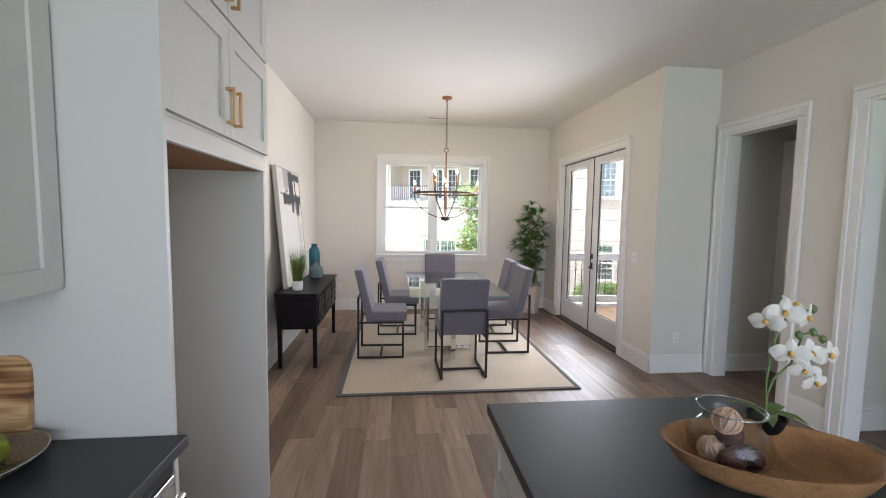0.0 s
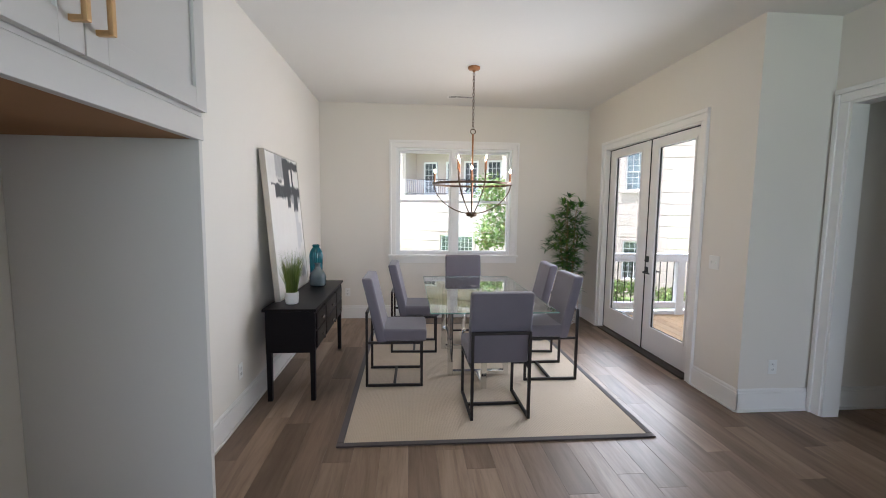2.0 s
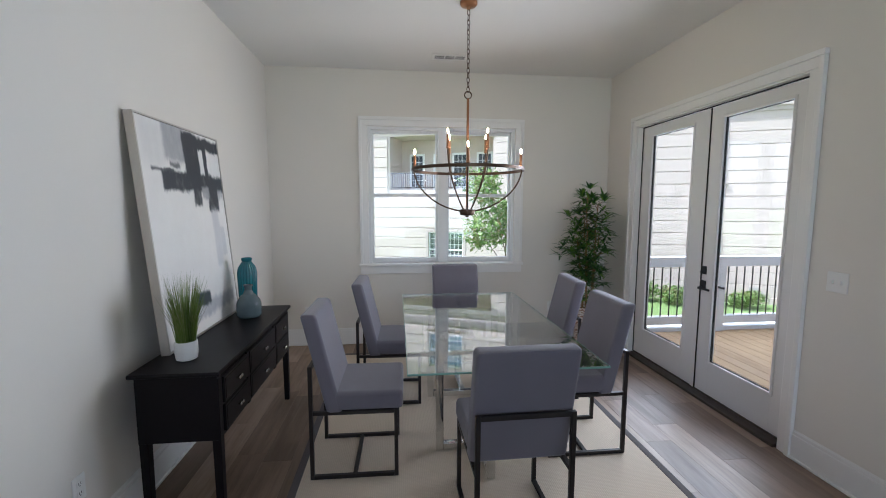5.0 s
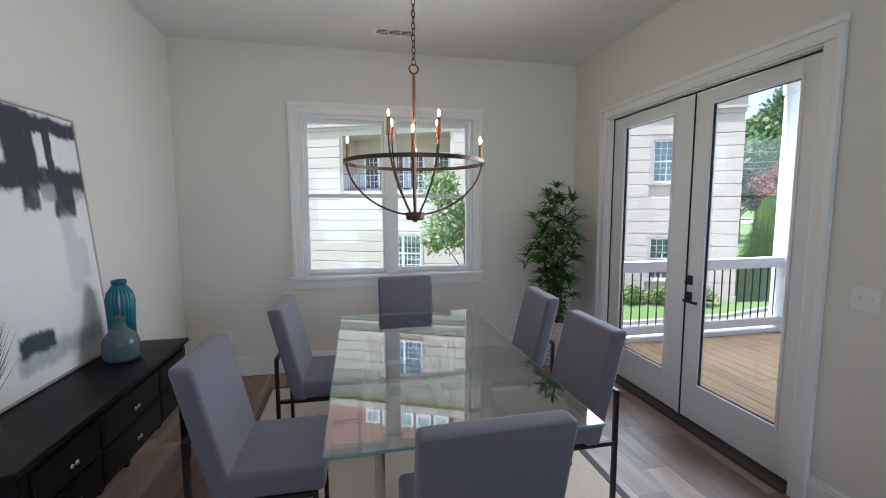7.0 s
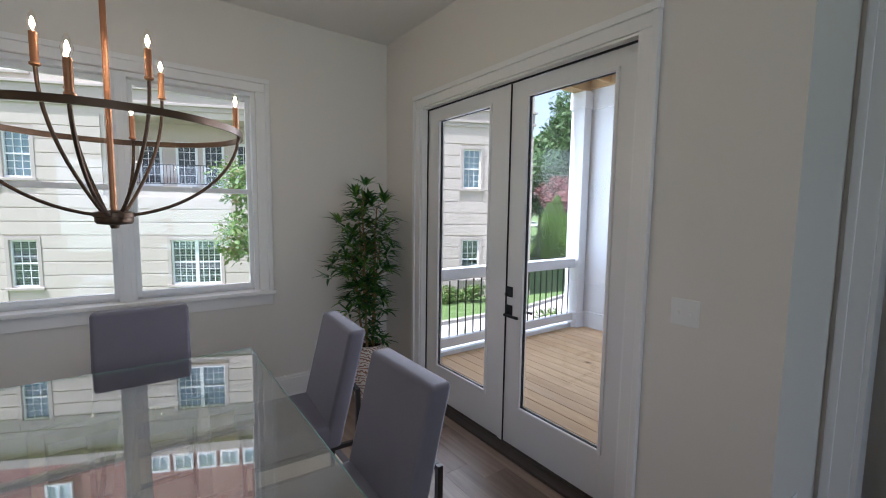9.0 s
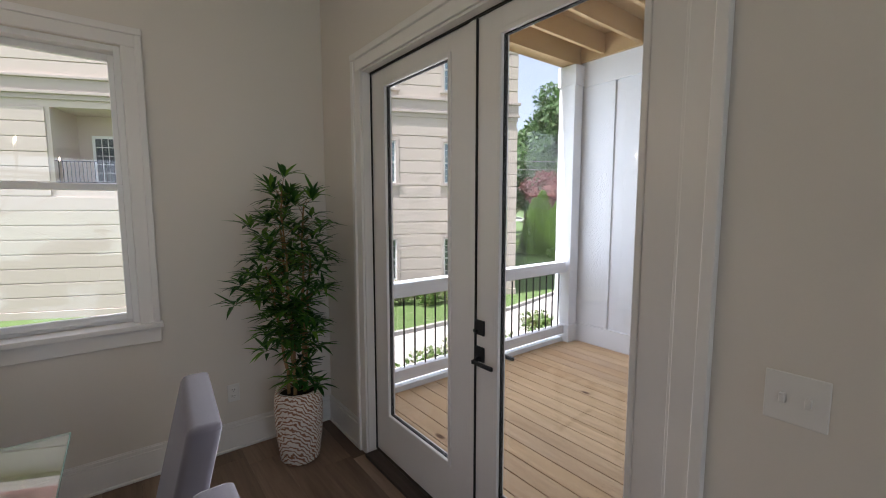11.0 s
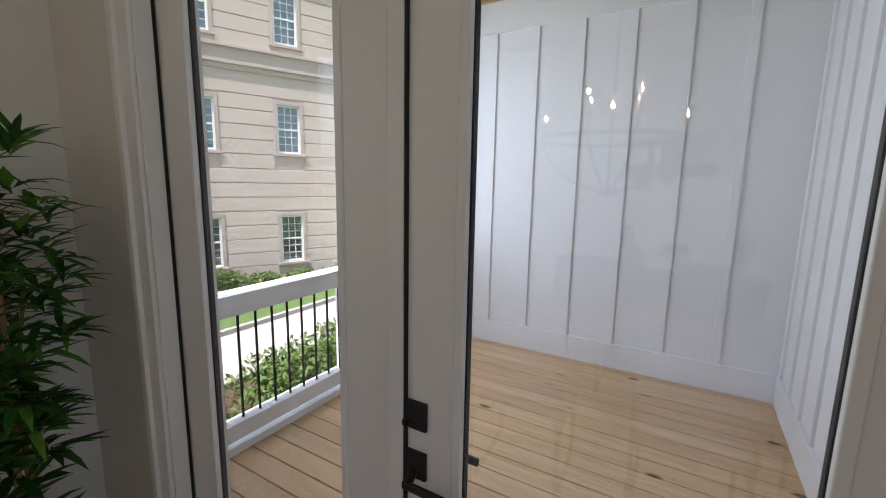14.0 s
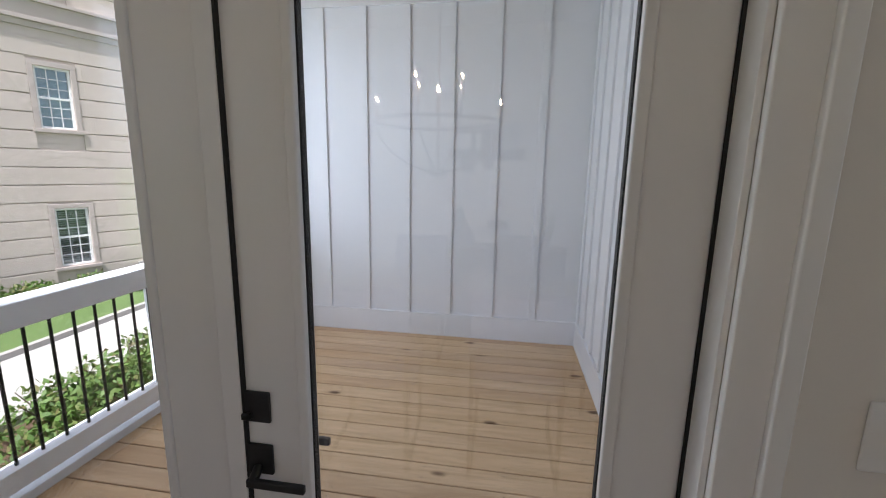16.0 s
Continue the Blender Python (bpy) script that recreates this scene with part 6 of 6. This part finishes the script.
for k in range(15):
    shrub("low green and bronze shrub in the mulch bed", (3.2 + (k % 8) * 1.25 + rs.uniform(-0.3, 0.3), 10.0 + 1.5 * (k // 8) + rs.uniform(-0.3, 0.3)), 0.85, 0.75, rs.uniform(0.7, 1.1), "bright_leaf", 30 + k, 1500, 0.055)
# hedge at the foot of the building
for s in (-1.6, -0.3, 0.9, 1.9, 3.1, 4.4):
    p = BM @ Vector((s, -0.95 + 0.2 * math.sin(s * 3), 0))
    shrub("leafy foundation shrub at the foot of the building", (p.x, p.y), 0.75, 0.6, 0.75 + 0.25 * math.sin(s * 5) ** 2, "bright_leaf", int(70 + s * 3), 1100, 0.06)
for x, y, h in ((28.6, 22.6, 1.6), (31.0, 25.2, 1.9), (26.6, 22.3, 1.3)):
    shrub("rounded green shrub beside the drive", (x, y), 1.2, 1.1, h, "bright_leaf", int(x * 3), 1600, 0.09)
tree("garden_tree", "small leafy garden tree in front of the building", (4.25, 15.9), 5.3, 1.8, "bright_leaf", 5600, 0.08, 5, 0.07, 0.3)
conifer("pointed golden-green conifer beside the drive", (29.2, 26.6), 5.0, 1.75, 41)
conifer("pointed bright green conifer beside the drive", (28.3, 24.4), 4.1, 1.5, 43)
conifer("dark green conifer beside the drive", (27.7, 26.1), 4.4, 1.35, 42)
tree("red_maple", "small maple tree with dark red leaves", (34.3, 30.2), 7.2, 3.0, "maple", 5200, 0.15, 6, 0.12, 0.35)
for k, (x, y, h, sp) in enumerate(((40, 33.5, 17.5, 5.5), (46, 35, 15.5, 6), (38, 38, 13, 5), (52, 34, 14, 6), (47, 44, 15, 6), (33, 47, 12, 6))):
    tree("shade_tree", "tall leafy shade tree in the distance", (x, y), h, sp, "crown", 9000, 0.30, 50 + k, 0.3, 0.2)


def parked_car():
    """A pale saloon far down the drive, side on."""
    root = thing("car", "white saloon car parked in the distance", "car", (76.0, 72.0, GZ), -42)
    side = [(-2.2, 0.35), (-2.2, 0.80), (-1.45, 0.92), (-0.80, 1.42), (0.75, 1.44), (1.45, 0.98), (2.15, 0.86), (2.25, 0.40)]

    def hull(bm, outline, half):
        rows = [[bm.verts.new((x, y, z)) for x, z in outline] for y in (-half, half)]
        n = len(outline)
        bm.faces.new(rows[0])
        bm.faces.new(rows[1][::-1])
        for k in range(n):
            bm.faces.new((rows[0][k], rows[1][k], rows[1][(k + 1) % n], rows[0][(k + 1) % n]))

    bm = bmesh.new()
    hull(bm, side, 0.88)
    bmesh.ops.bevel(bm, geom=bm.edges[:], offset=0.06, segments=2, affect="EDGES", profile=0.5)
    part("body", bm, M["vinyl"], root, "white painted body")
    for o in ([(-1.28, 0.95), (-0.76, 1.34), (-0.05, 1.36), (-0.05, 0.97)], [(0.03, 0.97), (0.03, 1.36), (0.68, 1.36), (1.22, 1.00)]):
        bm = bmesh.new()
        hull(bm, o, 0.89)
        part("side_window", bm, M["slot"], root, "dark tinted side window")
    for x in (-1.35, 1.40):
        for y in (-0.80, 0.80):
            bm = bmesh.new()
            rod(bm, (x, y - 0.11, 0.32), (x, y + 0.11, 0.32), 0.32, sides=20)
            w = part("wheel", bm, M["slot"], root)
            bm = bmesh.new()
            rod(bm, (x, y - 0.12, 0.32), (x, y + 0.12, 0.32), 0.19, sides=14)
            part("rim", bm, M["steel"], w)


parked_car()


def utility_wires():
    root = thing("utility_wires", "thin overhead utility wires", "cable")
    for z in (5.0, 5.5, 6.3):
        bm = bmesh.new()
        tube(bm, [(20 + 3 * k, 42 - 2.2 * k, z - 0.35 * math.sin(math.pi * k / 10)) for k in range(11)], 0.02, 5)
        part("wire", bm, M["wire"], root)


utility_wires()


# ---- floor planks and deck boards ----
def bevelled_board(name, lx, ly, lz, e, material):
    """A board from its top corner: edges eased on top."""
    x, y = lx / 2, ly / 2
    v = [(-x, -y, -lz), (x, -y, -lz), (x, y, -lz), (-x, y, -lz), (-x, -y, -e), (x, -y, -e), (x, y, -e), (-x, y, -e), (-x + e, -y + e, 0), (x - e, -y + e, 0), (x - e, y - e, 0), (-x + e, y - e, 0)]
    f = [(8, 9, 10, 11)] + [(a, (a + 1) % 4, 4 + (a + 1) % 4, 4 + a) for a in range(4)] + [(4 + a, 4 + (a + 1) % 4, 8 + (a + 1) % 4, 8 + a) for a in range(4)]
    me = bpy.data.meshes.new(name)
    me.from_pydata(v, [], f)
    me.materials.append(material)
    return me


def oak_floor():
    root = thing("floor", "grey-brown oak plank floor in mixed tones", "floor", kind="structure")
    rng = random.Random(2)
    wide = 0.178
    shapes = {L: bevelled_board("plank", wide - 0.0006, L - 0.0006, 0.013, 0.0007, M["floor"]) for L in (0.6, 0.9, 1.2, 1.5, 1.8)}
    rest_v, rest_f = [], []
    x = XL + wide / 2
    while x < XH:
        lim = YF if x < XR + 0.05 else YE
        y = YB - rng.uniform(0, 1.5)
        while y < lim:
            L = rng.choice((0.6, 0.9, 1.2, 1.5, 1.8))
            if y + L > lim:
                L = round(lim - y, 3)
                if L < 0.01:
                    break
                shapes.setdefault(L, bevelled_board("plank", wide - 0.0006, L - 0.0006, 0.013, 0.0007, M["floor"]))
            if y + L > YB:
                c = y + L / 2
                if x < XD + 0.3 and y + L > 1.2:
                    ob = new("plank", shapes[L])
                    ob.parent = root
                    ob.location = (x, c, 0)
                else:
                    k = len(rest_v)
                    rest_v += [(x + sx * (wide / 2 - 0.001), c + sy * (L / 2 - 0.001), 0) for sx, sy in ((-1, -1), (1, -1), (1, 1), (-1, 1))]
                    rest_f.append((k, k + 1, k + 2, k + 3))
            y += L
        x += wide
    me = bpy.data.meshes.new("planks")
    me.from_pydata(rest_v, [], rest_f)
    me.materials.append(M["floor"])
    ob = new("planks", me)
    ob.parent = root
    tagged(ob, kind="stuff")


def porch_deck():
    root = thing("porch_deck", "new treated pine deck boards with knots and screws", "deck", kind="structure")
    wide = 0.1405
    me = bevelled_board("deck_board", wide - 0.007, PY + 0.10 - SY, 0.034, 0.003, M["deck"])
    x = XR + TH + wide / 2 + 0.01
    while x < WX - 0.01:
        ob = new("deck_board", me)
        ob.parent = root
        ob.location = (x, (PY + 0.10 + SY) / 2, -0.004)
        x += wide
    bm = bmesh.new()
    xx = XR + TH + wide / 2 + 0.01
    while xx < WX - 0.01:
        for k in range(7):
            for dx in (-0.04, 0.04):
                rod(bm, (xx + dx, SY + 0.2 + 0.42 * k, -0.005), (xx + dx, SY + 0.2 + 0.42 * k, -0.0035), 0.004, sides=6)
        xx += wide
    tagged(part("screws", bm, M["slot"], root), kind="stuff")


oak_floor()
porch_deck()
